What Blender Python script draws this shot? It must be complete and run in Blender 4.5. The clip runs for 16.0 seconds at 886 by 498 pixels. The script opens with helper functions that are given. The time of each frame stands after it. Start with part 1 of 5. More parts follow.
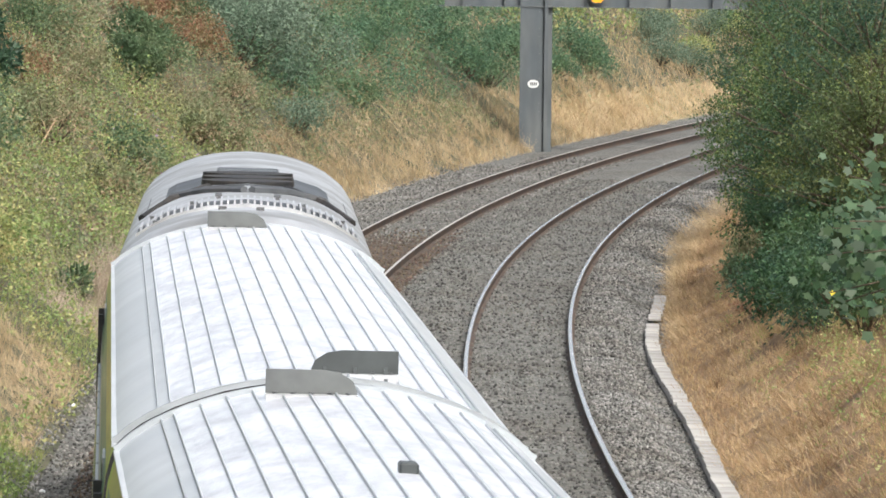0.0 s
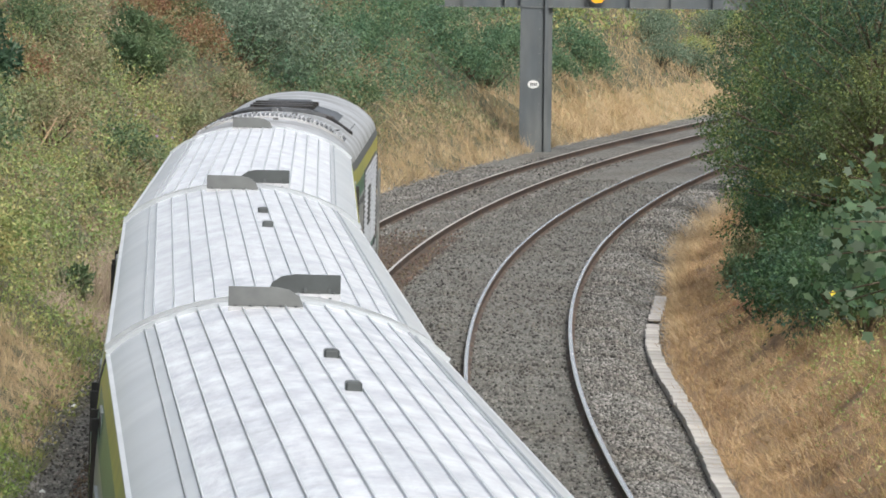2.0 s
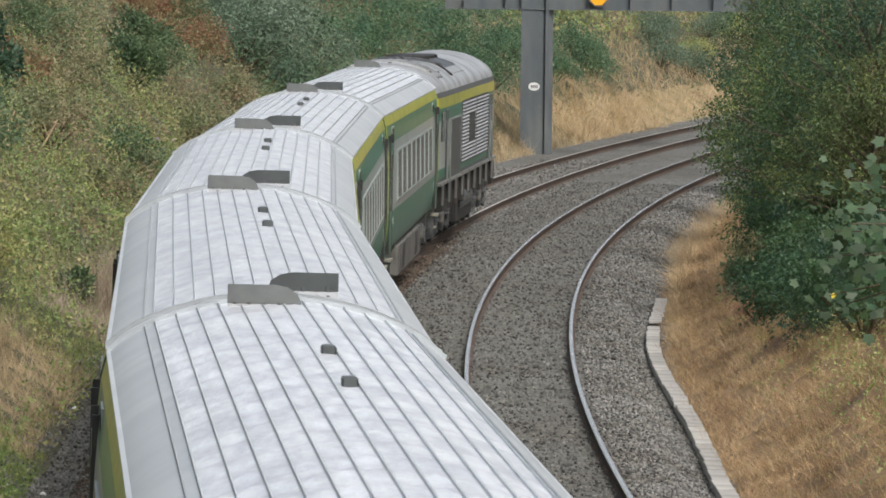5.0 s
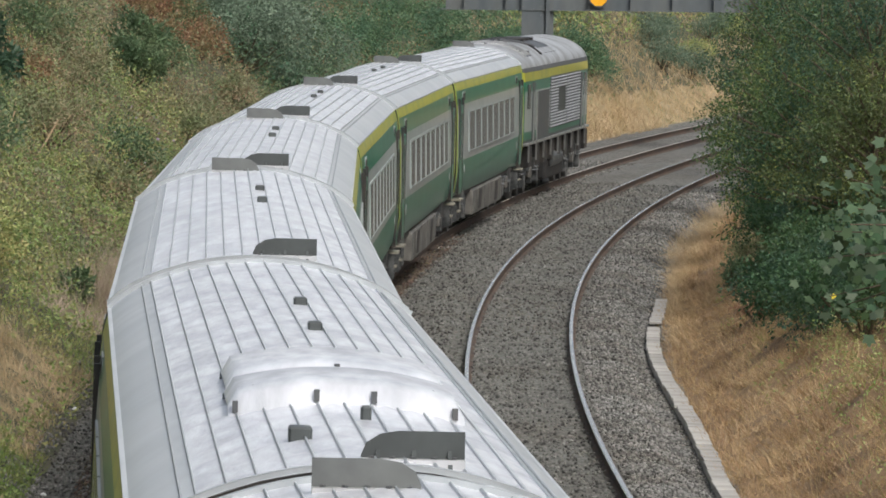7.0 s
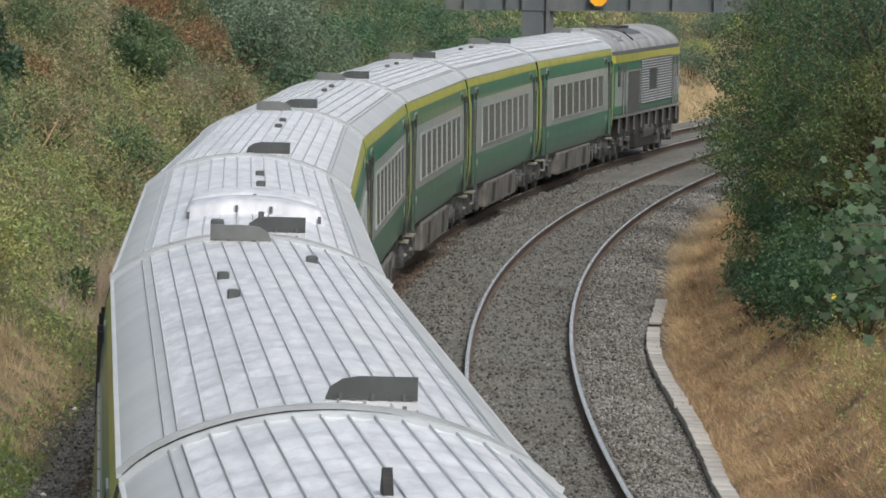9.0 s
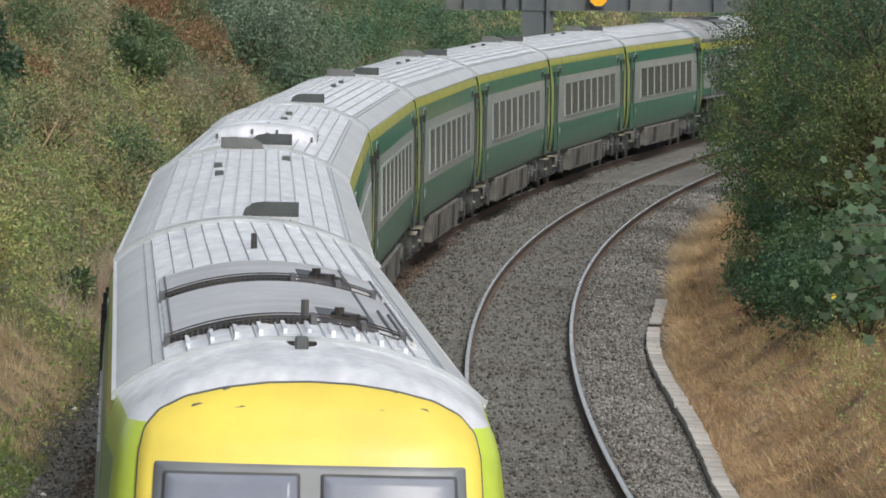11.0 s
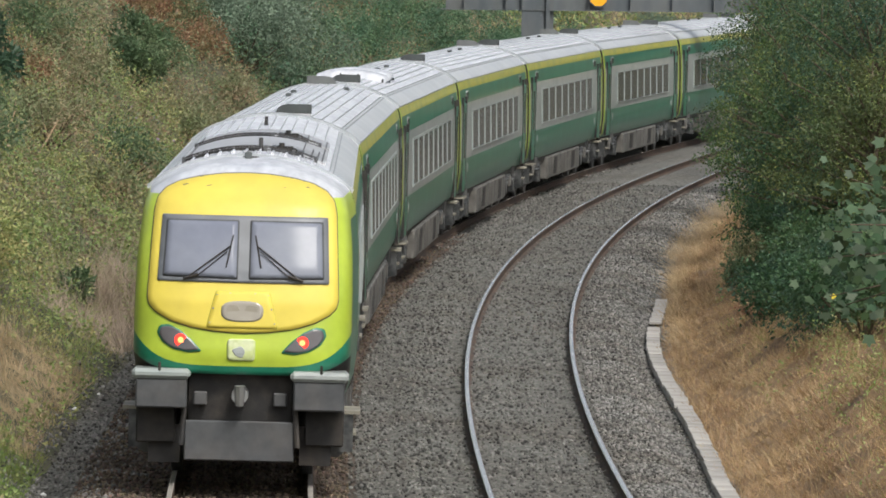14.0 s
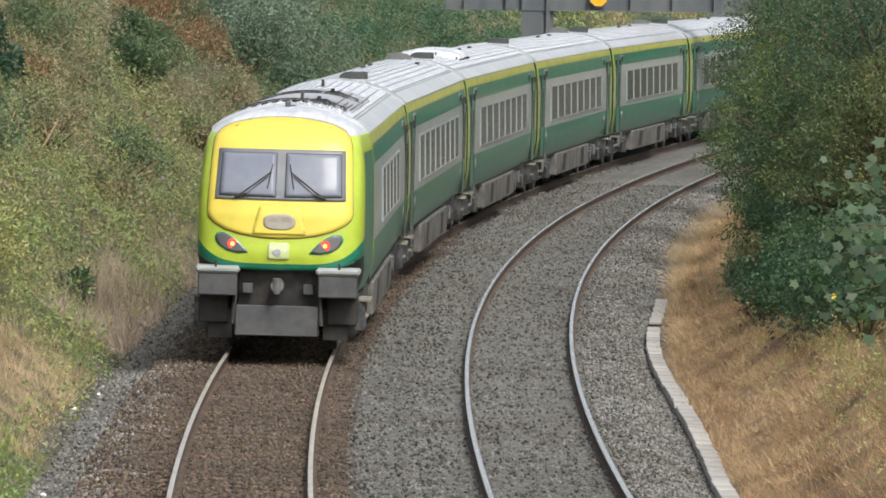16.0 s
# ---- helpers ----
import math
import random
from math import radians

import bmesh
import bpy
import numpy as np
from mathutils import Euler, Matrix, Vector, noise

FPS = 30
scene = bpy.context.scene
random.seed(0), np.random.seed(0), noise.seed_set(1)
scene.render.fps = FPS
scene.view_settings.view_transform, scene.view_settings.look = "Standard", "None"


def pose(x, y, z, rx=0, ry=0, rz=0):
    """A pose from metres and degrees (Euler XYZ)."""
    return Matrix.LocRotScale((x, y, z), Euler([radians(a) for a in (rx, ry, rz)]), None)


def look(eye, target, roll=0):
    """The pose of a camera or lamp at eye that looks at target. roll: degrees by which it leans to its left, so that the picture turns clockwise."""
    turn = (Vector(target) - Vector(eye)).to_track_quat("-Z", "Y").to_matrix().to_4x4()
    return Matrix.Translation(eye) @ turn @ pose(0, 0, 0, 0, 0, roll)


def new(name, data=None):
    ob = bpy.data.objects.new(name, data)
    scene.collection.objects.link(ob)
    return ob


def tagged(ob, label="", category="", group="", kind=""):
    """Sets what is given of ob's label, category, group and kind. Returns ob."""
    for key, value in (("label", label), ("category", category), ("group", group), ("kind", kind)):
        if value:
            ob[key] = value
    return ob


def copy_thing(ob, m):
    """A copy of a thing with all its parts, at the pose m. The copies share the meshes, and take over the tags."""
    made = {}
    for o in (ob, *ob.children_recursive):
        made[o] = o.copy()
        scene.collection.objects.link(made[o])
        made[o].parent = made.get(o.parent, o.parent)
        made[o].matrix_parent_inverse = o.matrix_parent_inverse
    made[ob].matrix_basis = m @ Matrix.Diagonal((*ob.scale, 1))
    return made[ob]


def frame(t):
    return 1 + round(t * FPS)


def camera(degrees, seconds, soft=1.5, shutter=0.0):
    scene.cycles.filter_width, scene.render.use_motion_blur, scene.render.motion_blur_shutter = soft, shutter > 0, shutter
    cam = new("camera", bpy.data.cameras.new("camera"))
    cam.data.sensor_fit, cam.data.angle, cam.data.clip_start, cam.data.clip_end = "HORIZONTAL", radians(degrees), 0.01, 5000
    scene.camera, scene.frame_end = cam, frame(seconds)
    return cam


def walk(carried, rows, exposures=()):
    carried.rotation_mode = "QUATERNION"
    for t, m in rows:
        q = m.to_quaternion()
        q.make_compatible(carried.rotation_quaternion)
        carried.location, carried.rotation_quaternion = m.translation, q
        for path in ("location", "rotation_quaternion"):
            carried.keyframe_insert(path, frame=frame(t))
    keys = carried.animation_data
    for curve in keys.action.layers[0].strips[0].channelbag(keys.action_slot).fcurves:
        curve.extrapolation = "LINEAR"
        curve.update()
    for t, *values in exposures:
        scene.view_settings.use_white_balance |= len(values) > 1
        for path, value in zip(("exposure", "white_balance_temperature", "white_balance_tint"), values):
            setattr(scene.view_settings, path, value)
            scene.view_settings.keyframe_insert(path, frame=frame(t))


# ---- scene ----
# ---- camera ----
cam = camera(7.1438, 16.0, soft=1.7)
EYE = (0.0, 0.0, 6.648)


def aim(f):
    """The camera's pose; f runs from 1 at the start, a hair lower, to 0."""
    p, w = 0.04411 + 0.00048 * f, 0.00016 * f
    return look(EYE, (100 * math.sin(w), 100 * math.cos(w) * math.cos(p), 6.648 - 100 * math.sin(p)), 0.655)


walk(cam, [(t, aim(f)) for t, f in ((0, 1), (1.5, 0.97), (2.8, 0.62), (4, 0.4), (5.2, 0.2), (6.5, 0.06), (8, 0), (16, 0))],
     exposures=[(0, 0.92), (1, 0.84), (2.5, 0.62), (4, 0.47), (7, 0.30), (9, 0.26), (12.5, 0.28), (14, 0.36), (16, 0.58)])

# ---- daylight: bright overcast ----
world = bpy.data.worlds.new("overcast_sky")
scene.world = world
world.use_nodes = True
wn = world.node_tree
bg = wn.nodes["Background"]
sky = wn.nodes.new("ShaderNodeTexSky")
sky.sky_type = "NISHITA"
sky.sun_disc = False
sky.sun_elevation, sky.sun_rotation = radians(48), radians(151)
sky.air_density, sky.dust_density, sky.ozone_density = 1.0, 5.0, 1.0
pale = wn.nodes.new("ShaderNodeHueSaturation")
pale.inputs["Saturation"].default_value = 0.5
wn.links.new(sky.outputs[0], pale.inputs["Color"])
wn.links.new(pale.outputs[0], bg.inputs[0])
bg.inputs[1].default_value = 0.115
sun = new("sun", bpy.data.lights.new("sun", "SUN"))
sun.data.energy, sun.data.angle, sun.data.color = 1.75, radians(16), (1.0, 0.97, 0.92)
sun.matrix_basis = look((32, -58, 80), (0, 0, 0))

# ---- the line of the track: distance along it, metres to its right, height ----
KAPPA = (0.12153, -0.00416, -0.06116)
CANT = 0.0150
TWO = 3.810            # from one track's middle to the other's
GAUGE = 1.67           # between the middles of the rail heads
STEP = 0.5


def bend(s):
    u = (min(max(s, -40.0), 170.0) - 80.0) / 100.0
    return (KAPPA[0] + KAPPA[1] * u + KAPPA[2] * u * u) / 100.0


def lay_line():
    fwd, back = [(-1.84041, 66.47087, 1.60896)], []
    for sign, out, n in ((1, fwd, 1100), (-1, back, 500)):
        x, y, h = fwd[0]
        for i in range(n):
            s = sign * (i + 0.5) * STEP
            h2 = h - sign * STEP * bend(s)
            m = (h + h2) / 2
            x, y, h = x + sign * STEP * math.cos(m), y + sign * STEP * math.sin(m), h2
            out.append((x, y, h))
    return np.array(back[::-1] + fwd)


LINE = lay_line()
LINE_S = (np.arange(len(LINE)) - 500) * STEP


def on_line(s):
    return [np.interp(s, LINE_S, LINE[:, i]) for i in range(3)]


def place(s, o, z):
    """World places of points given along, across and above the track."""
    x, y, h = on_line(s)
    return np.stack([x + np.sin(h) * o, y - np.cos(h) * o, z + 0 * x], -1)


def smooth(a, b, x):
    t = np.clip((np.asarray(x, float) - a) / (b - a), 0, 1)
    return t * t * (3 - 2 * t)


RNG = np.random.default_rng(7)
WAVES = [(RNG.uniform(0, 6.28), RNG.uniform(0, 6.28)) for _ in range(12)]


def rough(s, o, size):
    """Smooth uneven noise of about -1 to 1, with bumps of that size."""
    r, k = 0, 6.28 / size
    for i, (a, b) in enumerate(WAVES):
        g = k * (0.6 + 0.16 * i)
        r = r + np.sin(g * (s * math.cos(a) + o * math.sin(a)) + b + 1.7 * np.sin(0.37 * g * (o * math.cos(b) - s * math.sin(b)) + a))
    return r / 4.0


def height(s, o):
    """The ground's height."""
    s, o = np.asarray(s, float), np.asarray(o, float)
    e = -2.35 - 1.25 * smooth(40, 135, s)
    left = e - o
    bank = np.interp(left, [0, 0.5, 1.5, 4.0, 7.5, 11, 30, 600], [0, 0.12, 0.75, 2.9, 5.6, 7.4, 8.5, 9.0])
    bank = bank + 0.28 * rough(s, o, 5.0) * smooth(0.8, 3, left) + 0.08 * rough(s, o, 1.3) * smooth(0.4, 1, left)
    right = o - 6.45
    rise = np.interp(right, [0, 0.6, 2.5, 6, 12, 30, 600], [0, 0.25, 1.25, 3.2, 6.2, 8.2, 9.0])
    rise = rise + 0.22 * rough(s, o, 3.5) * smooth(0.5, 2, right) + 0.06 * rough(s, o, 0.9) * smooth(0.1, 0.6, right)
    a, b = o, o - TWO
    bed = np.where(o < TWO / 2, -0.175 - CANT * np.clip(a, -1.5, 1.4), -0.175 - CANT * np.clip(b, -1.4, 1.5))
    bed = bed + 0.05 * smooth(1.1, 1.5, a) * smooth(1.1, 1.5, -b)
    bed = bed + 0.005 * rough(s, o, 0.8)
    bed = bed - 0.28 * smooth(-1.6, -2.5, o) - 0.26 * smooth(TWO + 1.5, TWO + 2.15, o)
    return np.where(left > 0, bed + bank, np.where(right > 0, bed + rise, bed))


# ---- materials ----
def mat(name, colour, rough_=0.6, metal=0.0, vary=0.15, scale=6.0, bump=0.0, bump_scale=40.0, second=None, mix_scale=1.5, island=0.0, stretch=(1, 1, 1), coat=0.0, trans=0.0, random_=0.0):
    """A surface with grain, a second colour in patches, relief and variation from piece to piece."""
    m = bpy.data.materials.new(name)
    m.use_nodes = True
    nt = m.node_tree
    n, l = nt.nodes, nt.links
    p = n["Principled BSDF"]
    tc = n.new("ShaderNodeTexCoord")
    mp = n.new("ShaderNodeMapping")
    mp.inputs["Scale"].default_value = stretch
    l.new(tc.outputs["Object"], mp.inputs[0])
    big = n.new("ShaderNodeTexNoise")
    big.inputs["Scale"].default_value, big.inputs["Detail"].default_value = mix_scale, 5
    l.new(mp.outputs[0], big.inputs["Vector"])
    ramp = n.new("ShaderNodeValToRGB")
    ramp.color_ramp.elements[0].position, ramp.color_ramp.elements[1].position = 0.42, 0.62
    ramp.color_ramp.elements[0].color = (*colour, 1)
    ramp.color_ramp.elements[1].color = (*(second or colour), 1)
    l.new(big.outputs[0], ramp.inputs[0])
    fine = n.new("ShaderNodeTexNoise")
    fine.inputs["Scale"].default_value, fine.inputs["Detail"].default_value = scale, 6
    l.new(mp.outputs[0], fine.inputs["Vector"])
    val = n.new("ShaderNodeMapRange")
    val.inputs["From Min"].default_value, val.inputs["From Max"].default_value = 0.3, 0.7
    val.inputs["To Min"].default_value, val.inputs["To Max"].default_value = 1 - vary, 1 + vary
    l.new(fine.outputs[0], val.inputs[0])
    hs = n.new("ShaderNodeHueSaturation")
    l.new(ramp.outputs[0], hs.inputs["Color"])
    l.new(val.outputs[0], hs.inputs["Value"])
    out = hs.outputs[0]
    if island or random_:
        if island:
            src = n.new("ShaderNodeNewGeometry").outputs["Random Per Island"]
        else:
            src = n.new("ShaderNodeObjectInfo").outputs["Random"]
        amount = island or random_
        r2 = n.new("ShaderNodeMapRange")
        r2.inputs["To Min"].default_value, r2.inputs["To Max"].default_value = 1 - amount, 1 + amount
        l.new(src, r2.inputs[0])
        h2 = n.new("ShaderNodeHueSaturation")
        l.new(out, h2.inputs["Color"])
        l.new(r2.outputs[0], h2.inputs["Value"])
        r3 = n.new("ShaderNodeMath")
        r3.operation = "MULTIPLY_ADD"
        wn_ = n.new("ShaderNodeTexWhiteNoise")
        wn_.noise_dimensions = "1D"
        l.new(src, wn_.inputs["W"])
        l.new(wn_.outputs[0], r3.inputs[0])
        r3.inputs[1].default_value, r3.inputs[2].default_value = amount * 0.12, 0.5 - amount * 0.06
        l.new(r3.outputs[0], h2.inputs["Hue"])
        out = h2.outputs[0]
    l.new(out, p.inputs["Base Color"])
    p.inputs["Roughness"].default_value, p.inputs["Metallic"].default_value = rough_, metal
    p.inputs["Coat Weight"].default_value = coat
    if trans:
        tr = n.new("ShaderNodeBsdfTranslucent")
        l.new(out, tr.inputs["Color"])
        mx = n.new("ShaderNodeMixShader")
        mx.inputs[0].default_value = trans
        l.new(p.outputs[0], mx.inputs[1])
        l.new(tr.outputs[0], mx.inputs[2])
        l.new(mx.outputs[0], n["Material Output"].inputs[0])
    if bump:
        b = n.new("ShaderNodeBump")
        b.inputs["Strength"].default_value, b.inputs["Distance"].default_value = 0.6, bump
        t2 = n.new("ShaderNodeTexNoise")
        t2.inputs["Scale"].default_value, t2.inputs["Detail"].default_value = bump_scale, 4
        l.new(mp.outputs[0], t2.inputs["Vector"])
        l.new(t2.outputs[0], b.inputs["Height"])
        l.new(b.outputs[0], p.inputs["Normal"])
    return m


M_GREEN = mat("green_paint", (0.008, 0.15, 0.085), 0.32, vary=0.12, scale=9, second=(0.02, 0.18, 0.11), mix_scale=0.8, coat=0.3)
M_GREY = mat("grey_paint", (0.33, 0.36, 0.35), 0.35, vary=0.08, second=(0.27, 0.31, 0.30), mix_scale=0.7, coat=0.2)
M_YELLOW = mat("yellow_paint", (0.70, 0.575, 0.085), 0.5, vary=0.06, scale=3, second=(0.63, 0.51, 0.085), mix_scale=0.9, coat=0.08)
M_BAND = mat("yellow_band_paint", (0.44, 0.43, 0.05), 0.35, vary=0.1, second=(0.33, 0.36, 0.07), mix_scale=1.2, coat=0.3)
M_PALELIME = mat("pale_emblem_paint", (0.62, 0.68, 0.42), 0.4, vary=0.1, scale=14, second=(0.50, 0.58, 0.25), mix_scale=9)
M_LIME = mat("lime_paint", (0.44, 0.56, 0.05), 0.38, vary=0.06, second=(0.39, 0.51, 0.05), mix_scale=1.2, coat=0.3)
# the stretched tone streaks are sky reflections off the buckled sheets, painted in
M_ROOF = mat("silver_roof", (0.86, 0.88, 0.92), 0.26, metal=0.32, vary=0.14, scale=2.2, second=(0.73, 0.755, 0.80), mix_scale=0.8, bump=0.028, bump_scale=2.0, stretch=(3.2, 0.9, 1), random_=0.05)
M_STRIP = mat("silver_cantrail", (0.64, 0.665, 0.68), 0.30, metal=0.35, vary=0.08, scale=2.0, second=(0.55, 0.58, 0.60), mix_scale=0.5)
M_CASING = mat("dull_silver_casing", (0.60, 0.61, 0.63), 0.36, metal=0.5, vary=0.10, scale=2.0, second=(0.47, 0.475, 0.48), mix_scale=0.7)
M_PALEPLATE = mat("pale_grey_plate", (0.145, 0.155, 0.152), 0.42, metal=0.1, vary=0.12, second=(0.115, 0.122, 0.122), mix_scale=2)
M_BOGIE = mat("oily_bogie_iron", (0.055, 0.06, 0.062), 0.38, metal=0.35, vary=0.3, second=(0.16, 0.165, 0.165), mix_scale=3.5)
M_STEP = mat("worn_step_plate", (0.30, 0.285, 0.225), 0.6, vary=0.2, second=(0.20, 0.19, 0.155), mix_scale=3)
M_SCREENFRAME = mat("grey_screen_frame", (0.17, 0.185, 0.20), 0.45, vary=0.15, second=(0.13, 0.14, 0.15), mix_scale=3)
M_SEAM = mat("roof_seam_metal", (0.42, 0.45, 0.47), 0.45, metal=0.3, vary=0.1)
M_FIN = mat("dark_grey_plate", (0.075, 0.085, 0.085), 0.42, metal=0.15, vary=0.15, second=(0.055, 0.062, 0.062), mix_scale=2)
M_SKIRT = mat("skirt_paint", (0.15, 0.145, 0.132), 0.6, vary=0.25, scale=4, second=(0.09, 0.085, 0.077), mix_scale=1.5)
M_BLACK = mat("black_iron", (0.018, 0.018, 0.018), 0.6, vary=0.3, second=(0.035, 0.03, 0.025), mix_scale=3, bump=0.004)
M_DARK = mat("dark_grey_paint", (0.075, 0.08, 0.085), 0.5, vary=0.2, second=(0.09, 0.09, 0.09), mix_scale=2)
M_STEEL = mat("worn_steel", (0.45, 0.46, 0.46), 0.35, metal=0.8, vary=0.15)
M_GLASS = mat("dark_window_glass", (0.024, 0.03, 0.03), 0.12, vary=0.3, second=(0.065, 0.072, 0.066), mix_scale=0.9)
M_GLASS.node_tree.nodes["Principled BSDF"].inputs["Specular IOR Level"].default_value = 0.25
# the sky's pale reflection is painted as base colour; real specular is kept low
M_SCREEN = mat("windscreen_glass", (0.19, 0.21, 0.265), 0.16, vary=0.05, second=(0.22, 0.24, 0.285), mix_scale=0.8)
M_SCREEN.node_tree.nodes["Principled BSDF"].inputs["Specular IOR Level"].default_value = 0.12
M_WHITE = mat("white_paint", (0.72, 0.73, 0.72), 0.45, vary=0.06, second=(0.62, 0.64, 0.63), mix_scale=2)
M_LAMP = mat("lamp_glass", (0.34, 0.315, 0.26), 0.12, vary=0.08, coat=0.8)
M_DIM = mat("smoked_lamp_glass", (0.10, 0.095, 0.10), 0.15, vary=0.1, coat=0.6)
M_SOOT = mat("sooty_roof", (0.09, 0.10, 0.11), 0.5, metal=0.2, vary=0.3, second=(0.05, 0.055, 0.06), mix_scale=1.2)
M_LOCOROOF = mat("dirty_silver_roof", (0.55, 0.56, 0.57), 0.36, metal=0.5, vary=0.2, scale=3, second=(0.33, 0.33, 0.32), mix_scale=0.8)


def red_glow(name="red_tail_light", colour=(1.0, 0.035, 0.02), strength=1.6):
    m = bpy.data.materials.new(name)
    m.use_nodes = True
    p = m.node_tree.nodes["Principled BSDF"]
    p.inputs["Base Color"].default_value = (0.8, 0.03, 0.02, 1)
    p.inputs["Emission Color"].default_value = (*colour, 1)
    p.inputs["Emission Strength"].default_value = strength
    return m


M_RED = red_glow()
M_REDCORE = red_glow("hot_tail_light", (1.0, 0.22, 0.06), 4.0)
M_RAILTOP = mat("bright_rail_head", (0.74, 0.75, 0.77), 0.26, metal=0.75, vary=0.08, scale=3)
M_RAILDULL = mat("dull_rail_head", (0.52, 0.49, 0.44), 0.38, metal=0.4, vary=0.15, scale=2)
M_RUST = mat("rusty_rail_side", (0.085, 0.055, 0.038), 0.85, vary=0.25, scale=8, second=(0.06, 0.045, 0.036), mix_scale=1.0)
M_SLEEPER = mat("concrete_sleeper", (0.135, 0.125, 0.11), 0.9, vary=0.2, scale=5, second=(0.095, 0.085, 0.073), mix_scale=1.5, random_=0.2)
M_STONE = mat("ballast_stone", (0.136, 0.137, 0.126), 0.9, vary=0.2, scale=10, second=(0.114, 0.109, 0.096), mix_scale=0.35, island=0.8)
M_RUSTSTONE = mat("rust_stained_stone", (0.122, 0.090, 0.064), 0.9, vary=0.2, scale=10, second=(0.092, 0.070, 0.051), mix_scale=0.35, island=0.65)
M_PALESTONE = mat("pale_ballast_stone", (0.168, 0.165, 0.155), 0.9, vary=0.2, scale=10, second=(0.128, 0.12, 0.106), mix_scale=0.35, island=0.8)
M_LID = mat("concrete_lid", (0.40, 0.385, 0.36), 0.85, vary=0.12, scale=8, second=(0.31, 0.295, 0.27), mix_scale=2.0, bump=0.004, random_=0.16)
M_PILLAR = mat("weathered_dark_steel", (0.085, 0.10, 0.11), 0.7, vary=0.15, scale=3, second=(0.12, 0.13, 0.13), mix_scale=0.9, stretch=(1, 1, 0.3), bump=0.004)
M_SIGN = mat("orange_enamel", (0.85, 0.40, 0.01), 0.4, vary=0.05)
M_BARK = mat("bark", (0.10, 0.075, 0.05), 0.9, vary=0.3, scale=12, bump=0.01)


def leaf_mat(name, a, b, mix=0.5, island=0.33, trans=0.36):
    return mat(name, a, 0.55, vary=0.2, scale=1.2, second=b, mix_scale=mix, island=island, trans=trans)


L_BRAMBLE = leaf_mat("bramble_leaves", (0.19, 0.25, 0.12), (0.34, 0.255, 0.16), 0.55)
L_WEED = leaf_mat("weed_leaves", (0.25, 0.36, 0.115), (0.42, 0.38, 0.165), 0.7)
L_RUSSET = leaf_mat("russet_leaves", (0.34, 0.18, 0.11), (0.24, 0.21, 0.10), 0.9)
L_GORSE = leaf_mat("gorse_leaves", (0.105, 0.175, 0.085), (0.15, 0.20, 0.10), 0.7)
L_IVY = leaf_mat("dark_ivy_leaves", (0.085, 0.18, 0.105), (0.155, 0.235, 0.115), 0.6)
L_SALLOW = leaf_mat("grey_sallow_leaves", (0.20, 0.27, 0.19), (0.10, 0.155, 0.10), 0.9)
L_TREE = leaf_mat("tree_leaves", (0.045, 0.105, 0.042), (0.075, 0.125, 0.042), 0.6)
# lighter copy of the tree leaves: sunlight put into their colour
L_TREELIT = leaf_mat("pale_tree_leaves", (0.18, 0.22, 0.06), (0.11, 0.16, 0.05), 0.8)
L_MAPLE = leaf_mat("broad_tree_leaves", (0.032, 0.072, 0.029), (0.05, 0.095, 0.036), 0.8, trans=0.2)
L_STRAW = leaf_mat("dry_grass", (0.50, 0.345, 0.18), (0.23, 0.14, 0.07), 0.9, island=0.28, trans=0.2)
L_PALESTRAW = leaf_mat("bleached_grass", (0.52, 0.40, 0.245), (0.40, 0.29, 0.155), 0.6, island=0.25, trans=0.2)
L_GRASS = leaf_mat("green_grass", (0.20, 0.30, 0.06), (0.27, 0.28, 0.09), 0.7, island=0.35, trans=0.25)
L_PLUME = leaf_mat("feathery_grass_plumes", (0.46, 0.37, 0.29), (0.34, 0.27, 0.20), 0.8, island=0.25, trans=0.2)
L_OLIVE = leaf_mat("olive_tree_leaves", (0.105, 0.125, 0.045), (0.07, 0.115, 0.045), 0.7)
L_BLUISH = leaf_mat("bluish_tree_leaves", (0.04, 0.095, 0.055), (0.06, 0.115, 0.06), 0.7)
L_BLOSSOM = mat("mauve_blossom", (0.34, 0.24, 0.38), 0.7, vary=0.2, island=0.2)
L_GOLD = mat("yellow_leaf", (0.75, 0.60, 0.03), 0.6, vary=0.1)


M_SOIL = mat("bank_soil", (0.085, 0.08, 0.045), 0.95, vary=0.3, scale=5, second=(0.055, 0.06, 0.03), mix_scale=0.5, bump=0.03, bump_scale=8)
M_THATCH = mat("dry_grass_thatch", (0.21, 0.14, 0.075), 0.95, vary=0.3, scale=9, second=(0.125, 0.08, 0.045), mix_scale=0.8, bump=0.03, bump_scale=14)
M_PALETHATCH = mat("bleached_grass_thatch", (0.30, 0.23, 0.13), 0.95, vary=0.3, scale=5, second=(0.19, 0.16, 0.075), mix_scale=0.6, bump=0.03, bump_scale=8)
M_POST = mat("rusty_stake_paint", (0.32, 0.12, 0.06), 0.8, vary=0.2)


